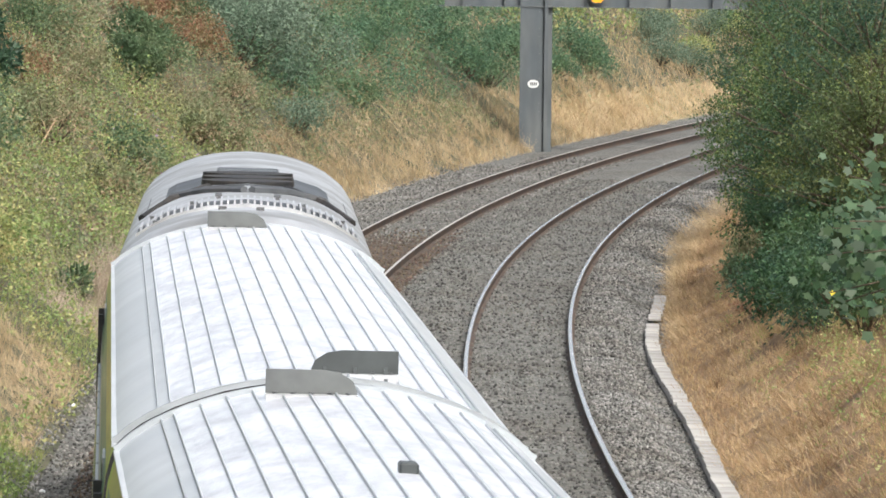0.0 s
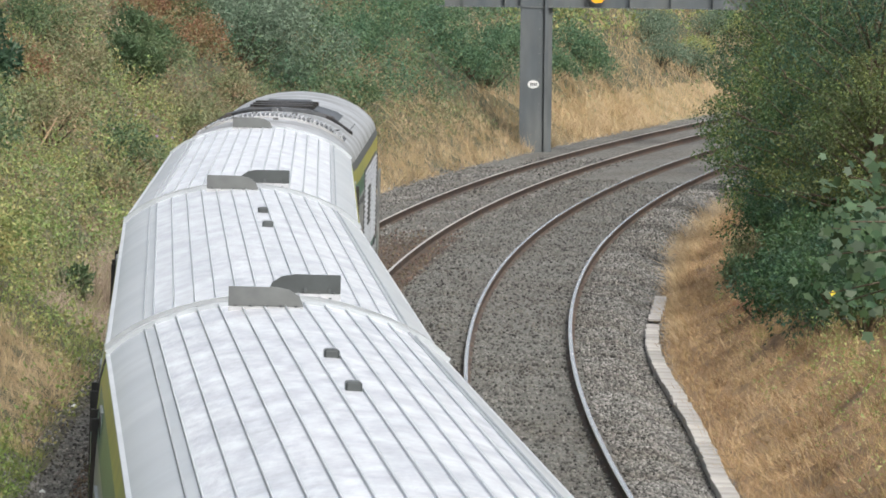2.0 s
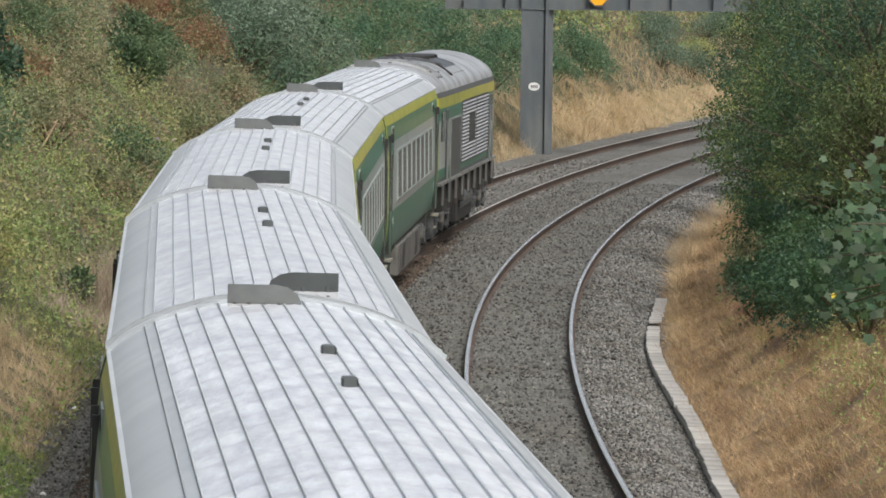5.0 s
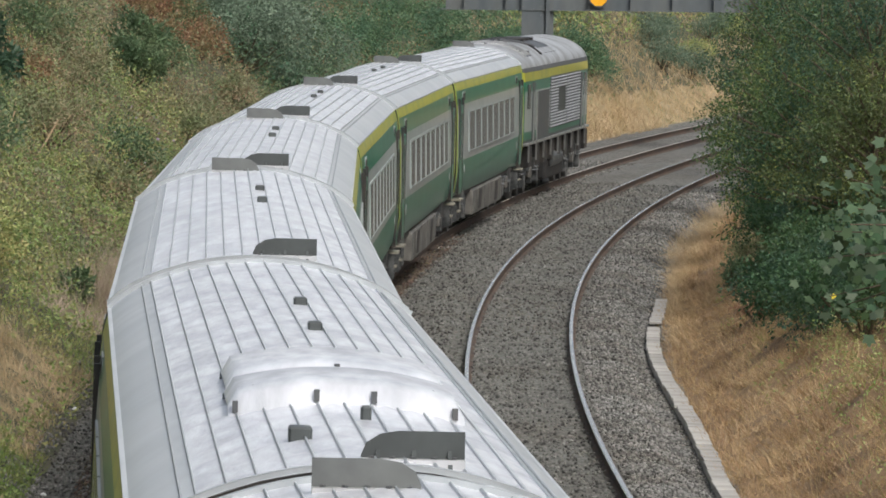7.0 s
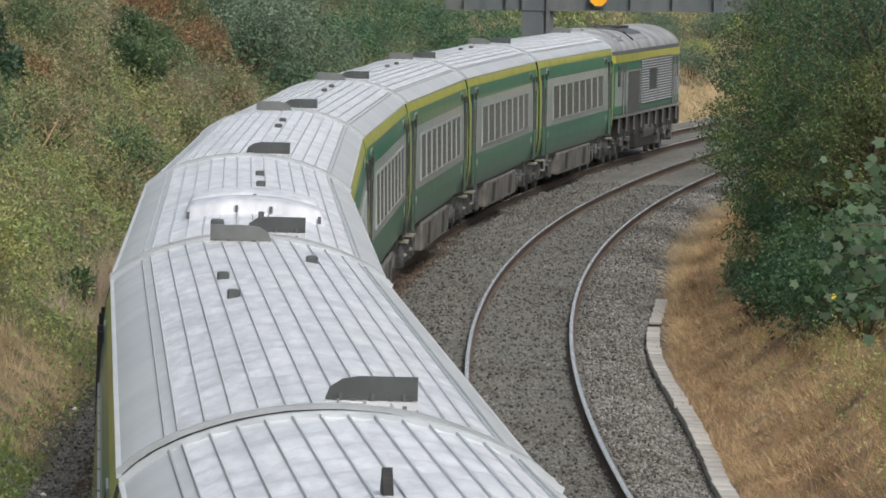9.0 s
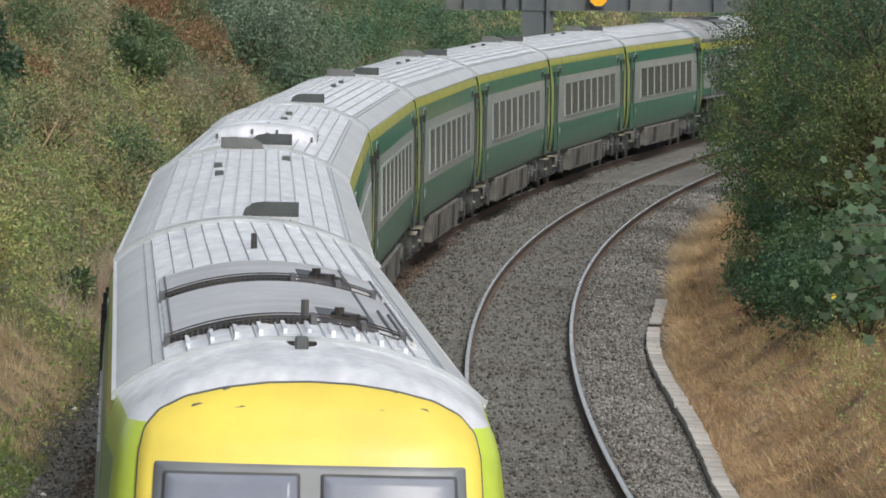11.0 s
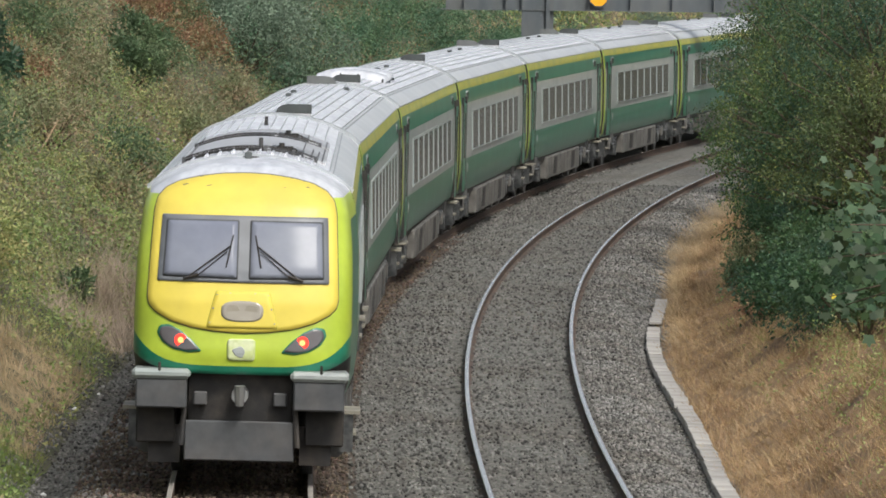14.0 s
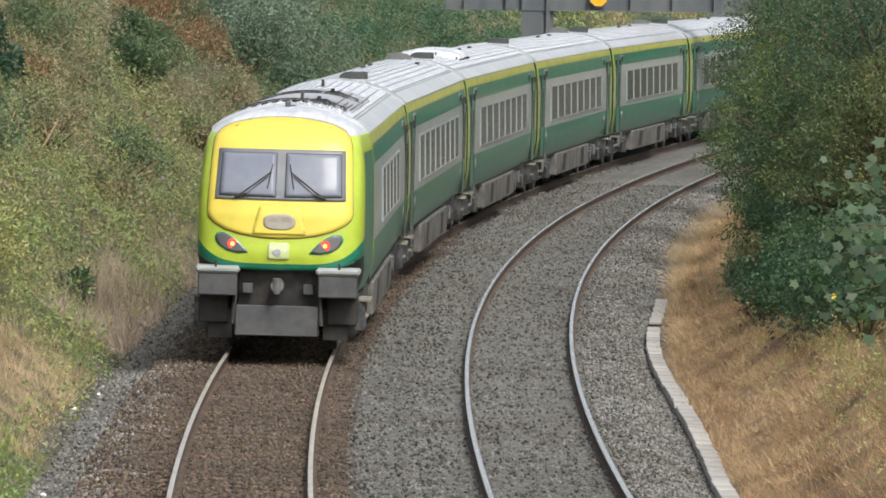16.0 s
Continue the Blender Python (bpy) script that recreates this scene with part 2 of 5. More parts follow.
def ballast_mat(name, first, second):
    m = mat(name, first, 0.95, vary=0.35, scale=14, second=second, mix_scale=0.25, bump=0.03, bump_scale=16)
    n, l = m.node_tree.nodes, m.node_tree.links
    p = n["Principled BSDF"]
    src = p.inputs["Base Color"].links[0].from_socket
    v = n.new("ShaderNodeTexVoronoi")
    v.inputs["Scale"].default_value = 17
    tc = n.new("ShaderNodeTexCoord")
    l.new(tc.outputs["Object"], v.inputs["Vector"])
    mr = n.new("ShaderNodeMapRange")
    mr.inputs["From Min"].default_value, mr.inputs["From Max"].default_value = 0.1, 0.9
    mr.inputs["To Min"].default_value, mr.inputs["To Max"].default_value = 0.55, 1.5
    sep = n.new("ShaderNodeSeparateColor")
    l.new(v.outputs["Color"], sep.inputs[0])
    l.new(sep.outputs[0], mr.inputs[0])
    hs = n.new("ShaderNodeHueSaturation")
    l.new(src, hs.inputs["Color"])
    l.new(mr.outputs[0], hs.inputs["Value"])
    l.new(hs.outputs[0], p.inputs["Base Color"])
    return m


M_BALLAST = ballast_mat("crushed_stone_bed", (0.121, 0.121, 0.109), (0.098, 0.093, 0.081))
M_BROWNBED = ballast_mat("rust_stained_stone_bed", (0.080, 0.062, 0.045), (0.066, 0.050, 0.037))


# ---- mesh helpers ----
def part(name, bm, material, parent=None, label="", bevel=0.0, shade=False):
    """Links a bmesh as one mesh object, under a thing or a part if one is given."""
    if bevel:
        bmesh.ops.bevel(bm, geom=list(bm.edges), offset=bevel, segments=1, affect="EDGES", clamp_overlap=True)
    me = bpy.data.meshes.new(name)
    bmesh.ops.recalc_face_normals(bm, faces=bm.faces)
    if shade:
        for f in bm.faces:
            f.smooth = True
    bm.to_mesh(me)
    bm.free()
    for m in material if isinstance(material, (list, tuple)) else (material,):
        me.materials.append(m)
    ob = new(name, me)
    ob.parent = parent
    if label:
        ob["label"] = label
    return ob


def again(ob, name=None, parent=None, m=None):
    """Another object on the same mesh."""
    o = new(name or ob.name.split(".")[0], ob.data)
    o.parent = parent if parent is not None else ob.parent
    if "label" in ob:
        o["label"] = ob["label"]
    o.matrix_basis = m if m is not None else ob.matrix_basis.copy()
    return o


def box(bm, x0, x1, y0, y1, z0, z1):
    v = [bm.verts.new((x, y, z)) for x in (x0, x1) for y in (y0, y1) for z in (z0, z1)]
    for f in ((0, 1, 3, 2), (4, 6, 7, 5), (0, 4, 5, 1), (2, 3, 7, 6), (0, 2, 6, 4), (1, 5, 7, 3)):
        bm.faces.new([v[i] for i in f])
    return v


def boxes(*rows):
    bm = bmesh.new()
    for r in rows:
        box(bm, *r)
    return bm


def rod(bm, a, b, r0, r1=None, n=8):
    """A round bar from a to b."""
    a, b = Vector(a), Vector(b)
    d = (b - a).normalized()
    u = d.orthogonal().normalized()
    w = d.cross(u)
    rings = []
    for c, r in ((a, r0), (b, r1 if r1 is not None else r0)):
        rings.append([bm.verts.new(c + (u * math.cos(6.2832 * i / n) + w * math.sin(6.2832 * i / n)) * r) for i in range(n)])
    for i in range(n):
        bm.faces.new((rings[0][i], rings[0][(i + 1) % n], rings[1][(i + 1) % n], rings[1][i]))
    bm.faces.new(rings[0][::-1])
    bm.faces.new(rings[1])


def prism(bm, outline, a, b, axis="y"):
    """A flat outline pushed from a to b along an axis."""
    def at(p, q):
        return {"y": (p[0], q, p[1]), "x": (q, p[0], p[1]), "z": (p[0], p[1], q)}[axis]
    r0 = [bm.verts.new(at(p, a)) for p in outline]
    r1 = [bm.verts.new(at(p, b)) for p in outline]
    n = len(outline)
    for i in range(n):
        bm.faces.new((r0[i], r0[(i + 1) % n], r1[(i + 1) % n], r1[i]))
    bm.faces.new(r0[::-1])
    bm.faces.new(r1)


def raw_mesh(name, verts, faces_n, materials, mat_index=None, smooth_=False):
    """A mesh from arrays: all faces have faces_n corners, taken in order."""
    me = bpy.data.meshes.new(name)
    nv = len(verts)
    nf = nv // faces_n
    me.vertices.add(nv)
    me.vertices.foreach_set("co", np.asarray(verts, np.float32).ravel())
    me.loops.add(nv)
    me.loops.foreach_set("vertex_index", np.arange(nv, dtype=np.int32))
    me.polygons.add(nf)
    me.polygons.foreach_set("loop_start", np.arange(0, nv, faces_n, dtype=np.int32))
    for m in materials:
        me.materials.append(m)
    if mat_index is not None:
        me.polygons.foreach_set("material_index", np.asarray(mat_index, np.int32))
    me.update(calc_edges=True)
    return new(name, me)
# ---- ground ----
def ground():
    ss = np.concatenate([np.linspace(-240, -10, 40), np.arange(-8, 210, 0.8), np.linspace(212, 540, 60)])
    oo = np.concatenate([[-600, -300, -150, -80, -45, -30, -22], np.arange(-18, -8, 0.8), np.arange(-8, -4, 0.4), np.arange(-4, 7, 0.2), np.arange(7, 10, 0.4), np.arange(10, 18, 0.8), [20, 26, 35, 60, 110, 200, 350, 500]])
    s, o = np.meshgrid(ss, oo, indexing="ij")
    p = place(s.ravel(), o.ravel(), height(s, o).ravel()).reshape(len(ss), len(oo), 3)
    q = np.stack([p[:-1, :-1], p[1:, :-1], p[1:, 1:], p[:-1, 1:]], 2).reshape(-1, 3)
    e = -2.5 - 1.2 * smooth(40, 135, s)
    bed = ((o > e - 0.25) & (o < 6.35))[:-1, :-1].ravel().astype(int)
    left = e - o
    dry = (((o >= 6.35) & (o < 9.8) & (s < 140)) * 2 + ((left > 0) & (left < 2.0) & (s > 178)) * 3)[:-1, :-1].ravel()
    bed = np.where(bed > 0, bed, dry)
    bed = np.where((bed == 1) & ((o < 1.4) & (o > -2.0) & (s < 92))[:-1, :-1].ravel(), 4, bed)
    ob = raw_mesh("ground", q, 4, [M_SOIL, M_BALLAST, M_THATCH, M_PALETHATCH, M_BROWNBED], bed)
    ob.data.polygons.foreach_set("use_smooth", [True] * len(ob.data.polygons))
    tagged(ob, "railway cutting with stone ballast bed between overgrown earth banks", "ground", kind="structure")


ground()


# ---- tracks ----
def rail(o, top, name_label, parent):
    """One flat-bottomed rail swept along the line; the head's top is its own part."""
    ss = np.concatenate([np.arange(-200, 0, 4.0), np.arange(0, 220, 1.0), np.arange(220, 420, 4.0)])
    base = 0.0 if o < TWO / 2 else TWO
    tilt = -CANT * (o - base)
    prof = [(-0.075, -0.172), (-0.075, -0.16), (-0.012, -0.14), (-0.01, -0.045), (-0.036, -0.032), (-0.036, -0.008), (-0.028, 0.0),
            (0.028, 0.0), (0.036, -0.008), (0.036, -0.032), (0.01, -0.045), (0.012, -0.14), (0.075, -0.16), (0.075, -0.172)]
    rings = [place(ss, o + x, tilt + z) for x, z in prof]
    quads = []
    idx = []
    for i in range(len(prof) - 1):
        a, b = rings[i], rings[i + 1]
        quads.append(np.stack([a[:-1], a[1:], b[1:], b[:-1]], 1))
        idx += [1 if i in (5, 6) else 0] * (len(ss) - 1)
    ob = raw_mesh("rail", np.concatenate(quads).reshape(-1, 3), 4, [M_RUST, top], idx)
    ob.parent = parent
    ob["label"] = name_label
    return ob


def sleeper_mesh():
    bm = bmesh.new()
    prism(bm, [(-0.14, -0.12), (0.14, -0.12), (0.11, 0.0), (-0.11, 0.0)], -1.3, 1.3, "x")
    me = bpy.data.meshes.new("sleeper")
    bmesh.ops.recalc_face_normals(bm, faces=bm.faces)
    bm.to_mesh(me)
    bm.free()
    me.materials.append(M_SLEEPER)
    return me


def track(base, tops, label):
    t = tagged(new("railway_track"), label, "railway track", "railway tracks", "structure")
    for side, top in zip((-1, 1), tops):
        rail(base + side * GAUGE / 2, top, "rusty-sided steel rail with a polished head", t)
    me = SLEEPER
    for i in range(290):
        s = 8 + i * 0.68
        x, y, h = [float(v) for v in on_line(s)]
        ob = new("sleeper", me)
        ob.parent = t
        ob.matrix_basis = pose(x + math.sin(h) * base, y - math.cos(h) * base, -0.186 + 0.005 * math.sin(i * 2.3), 0, math.degrees(CANT), math.degrees(h) - 90 + 0.5 * math.sin(i * 1.7))
    return t


SLEEPER = sleeper_mesh()


# ---- loose stones of the bed, too small to count ----
def stones(name, n, s0, s1, o0, o1, size, material, label, keep=None):
    s = s0 + (s1 - s0) * RNG.random(n) ** 1.35
    o = RNG.uniform(o0, o1, n)
    if keep is not None:
        k = keep(s, o)
        s, o = s[k], o[k]
    n = len(s)
    c = place(s, o, height(s, o) + 0.012)
    r = size * RNG.uniform(0.6, 1.45, n)
    axes = RNG.normal(size=(n, 3, 3))
    q, _ = np.linalg.qr(axes)
    sc = RNG.uniform(0.55, 1.1, (n, 3)) * r[:, None]
    d = [c + q[:, :, i] * (sg * sc[:, i])[:, None] for i in range(3) for sg in (1, -1)]
    tri = [(0, 2, 4), (2, 1, 4), (1, 3, 4), (3, 0, 4), (2, 0, 5), (1, 2, 5), (3, 1, 5), (0, 3, 5)]
    v = np.stack([np.stack([d[a], d[b], d[e]], 1) for a, b, e in tri], 1)
    # shared corners, so that each stone is one island
    me = bpy.data.meshes.new(name)
    verts = np.stack(d, 1).reshape(-1, 3)
    f = (np.arange(n)[:, None, None] * 6 + np.array(tri)[None]).reshape(-1, 3)
    me.vertices.add(len(verts))
    me.vertices.foreach_set("co", verts.astype(np.float32).ravel())
    me.loops.add(f.size)
    me.loops.foreach_set("vertex_index", f.astype(np.int32).ravel())
    me.polygons.add(len(f))
    me.polygons.foreach_set("loop_start", np.arange(0, f.size, 3, dtype=np.int32))
    me.materials.append(material)
    me.update(calc_edges=True)
    tagged(new(name, me), label, "ballast", kind="stuff")


def off_sleeper(s, o):
    b = np.where(o < TWO / 2, o, o - TWO)
    return (np.abs(((s - 8) / 0.68 + 0.5) % 1 - 0.5) > 0.17) | (np.abs(b) > 1.28) | (RNG.random(len(s)) < 0.45)


def edge_left(s):
    return -2.5 - 1.2 * smooth(40, 135, s)


# ---- growth ----
def blades(name, c, direction, length, width, material, label, category, kind="stuff", parent=None, pointed=True):
    """Narrow pointed blades, or diamond leaves: each one island, from c along direction."""
    n = len(c)
    side = np.cross(direction, RNG.normal(size=(n, 3)))
    side /= np.linalg.norm(side, axis=1)[:, None] + 1e-9
    L, W = np.broadcast_to(length, n)[:, None], np.broadcast_to(width, n)[:, None]
    sag = np.stack([0 * L[:, 0], 0 * L[:, 0], -0.12 * L[:, 0]], 1)
    if pointed:
        v = np.stack([c - side * W * 0.5, c + side * W * 0.5, c + direction * L + sag], 1).reshape(-1, 3)
        ob = raw_mesh(name, v, 3, [material])
    else:
        mid = c + direction * L * 0.5
        v = np.stack([c, mid + side * W * 0.5, c + direction * L + sag, mid - side * W * 0.5], 1).reshape(-1, 3)
        ob = raw_mesh(name, v, 4, [material])
    ob.parent = parent
    if parent is None:
        tagged(ob, label, category, kind=kind)
    elif label:
        ob["label"] = label
    return ob


def toward(n, up=0.5, spread=1.0):
    d = RNG.normal(size=(n, 3)) * spread
    d[:, 2] = np.abs(d[:, 2]) * 0.6 + up
    return d / np.linalg.norm(d, axis=1)[:, None]


def grass(name, n, s0, s1, o0, o1, length, material, label, keep=None, lean=0.7, power=1.0, comb=0.0, wide=1.0):
    s = s0 + (s1 - s0) * RNG.random(n) ** power
    o = RNG.uniform(o0, o1, n)
    if keep is not None:
        k = keep(s, o)
        s, o = s[k], o[k]
    n = len(s)
    d = toward(n, 1.0, lean)
    ln = length * RNG.uniform(0.5, 1.3, n) * np.clip(0.85 + 0.55 * rough(s, o, 1.0), 0.35, 1.5)
    if comb:
        h, a = on_line(s)[2], 2.0 * rough(s + 9, o, 1.9)
        d = d + comb * np.stack([np.sin(a) * np.cos(h) - np.cos(a) * np.sin(h), np.sin(a) * np.sin(h) + np.cos(a) * np.cos(h), 0 * h], 1)
        d /= np.linalg.norm(d, axis=1)[:, None]
    blades(name, place(s, o, height(s, o) - 0.02), d, ln, wide * (0.004 + 0.007 * RNG.random(n)), material, label, "grass")


def cover(name, n, s0, s1, o0, o1, size, material, label, keep=None, loft=0.35, category="undergrowth", power=1.0, hump=2.3):
    """A leafy layer with humps and hollows over a bank."""
    s = s0 + (s1 - s0) * RNG.random(n) ** power
    o = RNG.uniform(o0, o1, n)
    if keep is not None:
        k = keep(s, o)
        s, o = s[k], o[k]
    n = len(s)
    h = np.clip(0.5 + 0.55 * rough(s, o, hump) + 0.5 * rough(s + 40, o, hump * 0.3), 0, 1.8)
    z = height(s, o) + loft * h * (1 - 0.6 * RNG.random(n) ** 2.5)
    ln = size * RNG.uniform(0.6, 1.4, n)
    blades(name, place(s, o, z), toward(n, 0.35, 0.8), ln, ln * 0.62, material, label, category)


def lobed(parent, c, direction, size, material):
    """Large lobed leaves, each a flat ten-cornered outline."""
    n = len(c)
    side = np.cross(direction, RNG.normal(size=(n, 3)) * 0.3 + np.array([0, -1.0, 0.5]))
    side /= np.linalg.norm(side, axis=1)[:, None]
    ring = []
    for a, r in ((0, 1.0), (28, 0.62), (52, 0.92), (84, 0.5), (118, 0.62), (180, 0.28), (242, 0.62), (276, 0.5), (308, 0.92), (332, 0.62)):
        ring.append(c + (direction * math.cos(radians(a)) * r + side * math.sin(radians(a)) * r) * size[:, None] * 0.55)
    ob = raw_mesh("leaf_spray", np.stack(ring, 1).reshape(-1, 3), 10, [material])
    ob.parent = parent
    ob["kind"] = "stuff"


def bush(s, o, r, tall, leaf, n, material, label, name="bush", lumps=9, squat=0.0, seed=0):
    """A shrub: forked stems and many small leaves in uneven clumps."""
    rng = np.random.default_rng(seed)
    base = place(np.array([s]), np.array([o]), height([s], [o]))[0]
    b = tagged(new(name), label, "bush")
    b.location = base
    centres = []
    bm = bmesh.new()
    for i in range(lumps):
        a = 6.2832 * i / lumps + rng.uniform(-0.4, 0.4)
        k = rng.uniform(0.15, 0.85)
        c = np.array([math.cos(a) * r * k, math.sin(a) * r * k, tall * rng.uniform(0.35, 0.9) * (1.05 - 0.5 * k)])
        centres.append((c, r * rng.uniform(0.28, 0.5)))
        rod(bm, (0, 0, -0.15), tuple(c * 0.9), 0.03, 0.008, 5)
    part("stem", bm, M_BARK, b)
    per = n // lumps
    pts, dirs = [], []
    for c, cr in centres:
        d = rng.normal(size=(per, 3))
        d /= np.linalg.norm(d, axis=1)[:, None]
        rad = cr * (rng.random(per) ** 0.35) * (1 + 0.35 * np.sin(5 * d[:, 0] + 3 * d[:, 1]) * np.cos(4 * d[:, 2]))
        p = c + d * rad[:, None] * np.array([1, 1, tall / (r * 2) + 0.35])
        pts.append(p)
        dd = d + rng.normal(size=(per, 3)) * 0.6
        dd[:, 2] += 0.2
        dirs.append(dd / np.linalg.norm(dd, axis=1)[:, None])
    ln = leaf * rng.uniform(0.6, 1.4, per * lumps)
    blades("foliage", np.concatenate(pts), np.concatenate(dirs), ln, ln * 0.55, material, "", "", parent=b)
    return b


def tree(s, o, tall, spread, leaf, n, material, second, label, seed, low=0.1):
    """A broadleaved tree: tapered trunk, limbs and a crown of clumps of leaves with gaps."""
    rng = np.random.default_rng(seed)
    base = place(np.array([s]), np.array([o]), height([s], [o]))[0]
    t = tagged(new("tree"), label, "tree", "trees on the bank")
    t.location = base
    bm = bmesh.new()
    rod(bm, (0, 0, -0.3), (0.1, 0.05, tall * 0.55), 0.14, 0.07, 9)
    rod(bm, (0.1, 0.05, tall * 0.55), (0.05, 0.2, tall * 0.95), 0.07, 0.015, 7)
    part("trunk", bm, M_BARK, t)
    tips = []
    bm = bmesh.new()
    for i in range(46):
        a = i * 2.4 + rng.uniform(-0.3, 0.3)
        h = low + (1 - low) * (i + 0.5) / 46
        reach = spread * (0.45 + 0.62 * math.sin(3.14 * min(1, h * 0.85 + 0.12))) * rng.uniform(0.65, 1.12)
        end = np.array([math.cos(a) * reach, math.sin(a) * reach, tall * h + rng.uniform(-0.1, 0.35)])
        root = np.array([0.05, 0.03, tall * max(0.06, h * 0.72)])
        rod(bm, tuple(root), tuple(end), 0.035, 0.008, 5)
        for k in (0.45, 0.72, 1.0):
            tips.append((root + (end - root) * k + rng.normal(size=3) * 0.15, rng.uniform(0.3, 0.62) * (0.7 + 0.3 * spread / 2)))
    part("branchwork", bm, M_BARK, t)
    per = n // len(tips)
    # over a quarter of each clump takes the second colour, painted as sunlit leaves
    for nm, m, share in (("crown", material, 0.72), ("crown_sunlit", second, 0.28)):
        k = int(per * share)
        pts, dirs = [], []
        for c, cr in tips:
            d = rng.normal(size=(k, 3))
            d /= np.linalg.norm(d, axis=1)[:, None]
            p = c + d * (cr * rng.random(k) ** 0.45)[:, None] * np.array([1, 1, 0.75])
            pts.append(p)
            dd = d * 0.8 + rng.normal(size=(k, 3)) * 0.7
            dd[:, 2] -= 0.15
            dirs.append(dd / np.linalg.norm(dd, axis=1)[:, None])
        ln = leaf * rng.uniform(0.6, 1.35, k * len(tips))
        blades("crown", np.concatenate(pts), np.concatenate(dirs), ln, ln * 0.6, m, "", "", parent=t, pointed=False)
    return t


def left_of(a, b):
    return lambda s, o: (edge_left(s) - o > a) & (edge_left(s) - o < b)


def patch(a, b, size, low, shift=0.0):
    """Within a strip of the left bank, where an uneven field is above a level."""
    return lambda s, o: (edge_left(s) - o > a) & (edge_left(s) - o < b) & (rough(s + shift, o * 1.4, size) > low)


track(0.0, (M_RAILDULL, M_RAILDULL), "curved railway track with dull steel rails on rust-stained ballast")
track(TWO, (M_RAILTOP, M_RAILTOP), "curved railway track with bright polished rails on grey ballast")
stones("loose_ballast", 62000, 12, 130, -3.4, 6.3, 0.029, M_STONE, "loose grey crushed stone between and beside the rails",
       lambda s, o: off_sleeper(s, o) & (o > edge_left(s) - 0.3) & (o > 1.3))
stones("rusty_ballast", 32000, 12, 96, -2.1, 1.3, 0.029, M_RUSTSTONE, "brown rust-stained crushed stone round the dull rails",
       lambda s, o: off_sleeper(s, o) & (o > edge_left(s) - 0.4) & (RNG.random(len(s)) > 0.8 * smooth(70, 96, s)))
stones("shoulder_ballast", 40000, 12, 150, -4.4, 1.3, 0.033, M_PALESTONE, "pale grey crushed stone on the shoulder of the bed",
       lambda s, o: (o > edge_left(s) - 0.55 - 0.3 * rough(s, o, 2.5)) & ((o < -1.6 + 0.35 * rough(s, o, 1.6)) | ((s > 88) & (RNG.random(len(s)) < 0.5))))
stones("outer_ballast", 22000, 12, 125, TWO + 1.0, 6.2, 0.029, M_PALESTONE, "pale grey crushed stone between the bright track and the trough")


# ---- concrete cable trough beside the bright track ----
def trough():
    t = tagged(new("cable_trough"), "pale concrete cable trough with loose lids beside the ballast", "cable trough")
    rnd = random.Random(5)
    lid = None
    s, i = 9.0, 0
    bm = bmesh.new()
    box(bm, -0.115, 0.115, -0.80, 0.80, -0.05, 0.0)
    first = part("lid", bm, M_LID, t, bevel=0.008)
    bed = bmesh.new()
    while s < 70:
        if not 61.2 < s < 62.8:
            o = 6.14 + 0.09 * math.sin(s * 0.17 - 4.5) + rnd.uniform(-0.006, 0.006)
            x, y, h = [float(v) for v in on_line(s)]
            m = pose(x + math.sin(h) * o, y - math.cos(h) * o, -0.31 + rnd.uniform(-0.008, 0.008), rnd.uniform(-0.5, 0.5), rnd.uniform(-1.5, 1.5), math.degrees(h) - 90 + rnd.uniform(-1.0, 1.0))
            if i == 0:
                first.matrix_basis = m
            else:
                again(first, "lid", t, m)
            i += 1
        s += 1.64
    ss = np.arange(8.5, 60.5, 1.0)
    oo = 6.14 + 0.09 * np.sin(ss * 0.17 - 4.5)
    rings = [place(ss, oo + x, np.full(len(ss), z)) for x, z in ((-0.11, -0.7), (-0.11, -0.362), (0.11, -0.362), (0.11, -0.7))]
    q = np.concatenate([np.stack([rings[k][:-1], rings[k][1:], rings[k + 1][1:], rings[k + 1][:-1]], 1) for k in range(3)]).reshape(-1, 3)
    ob = raw_mesh("channel", q, 4, [M_LID])
    ob.parent = t


trough()


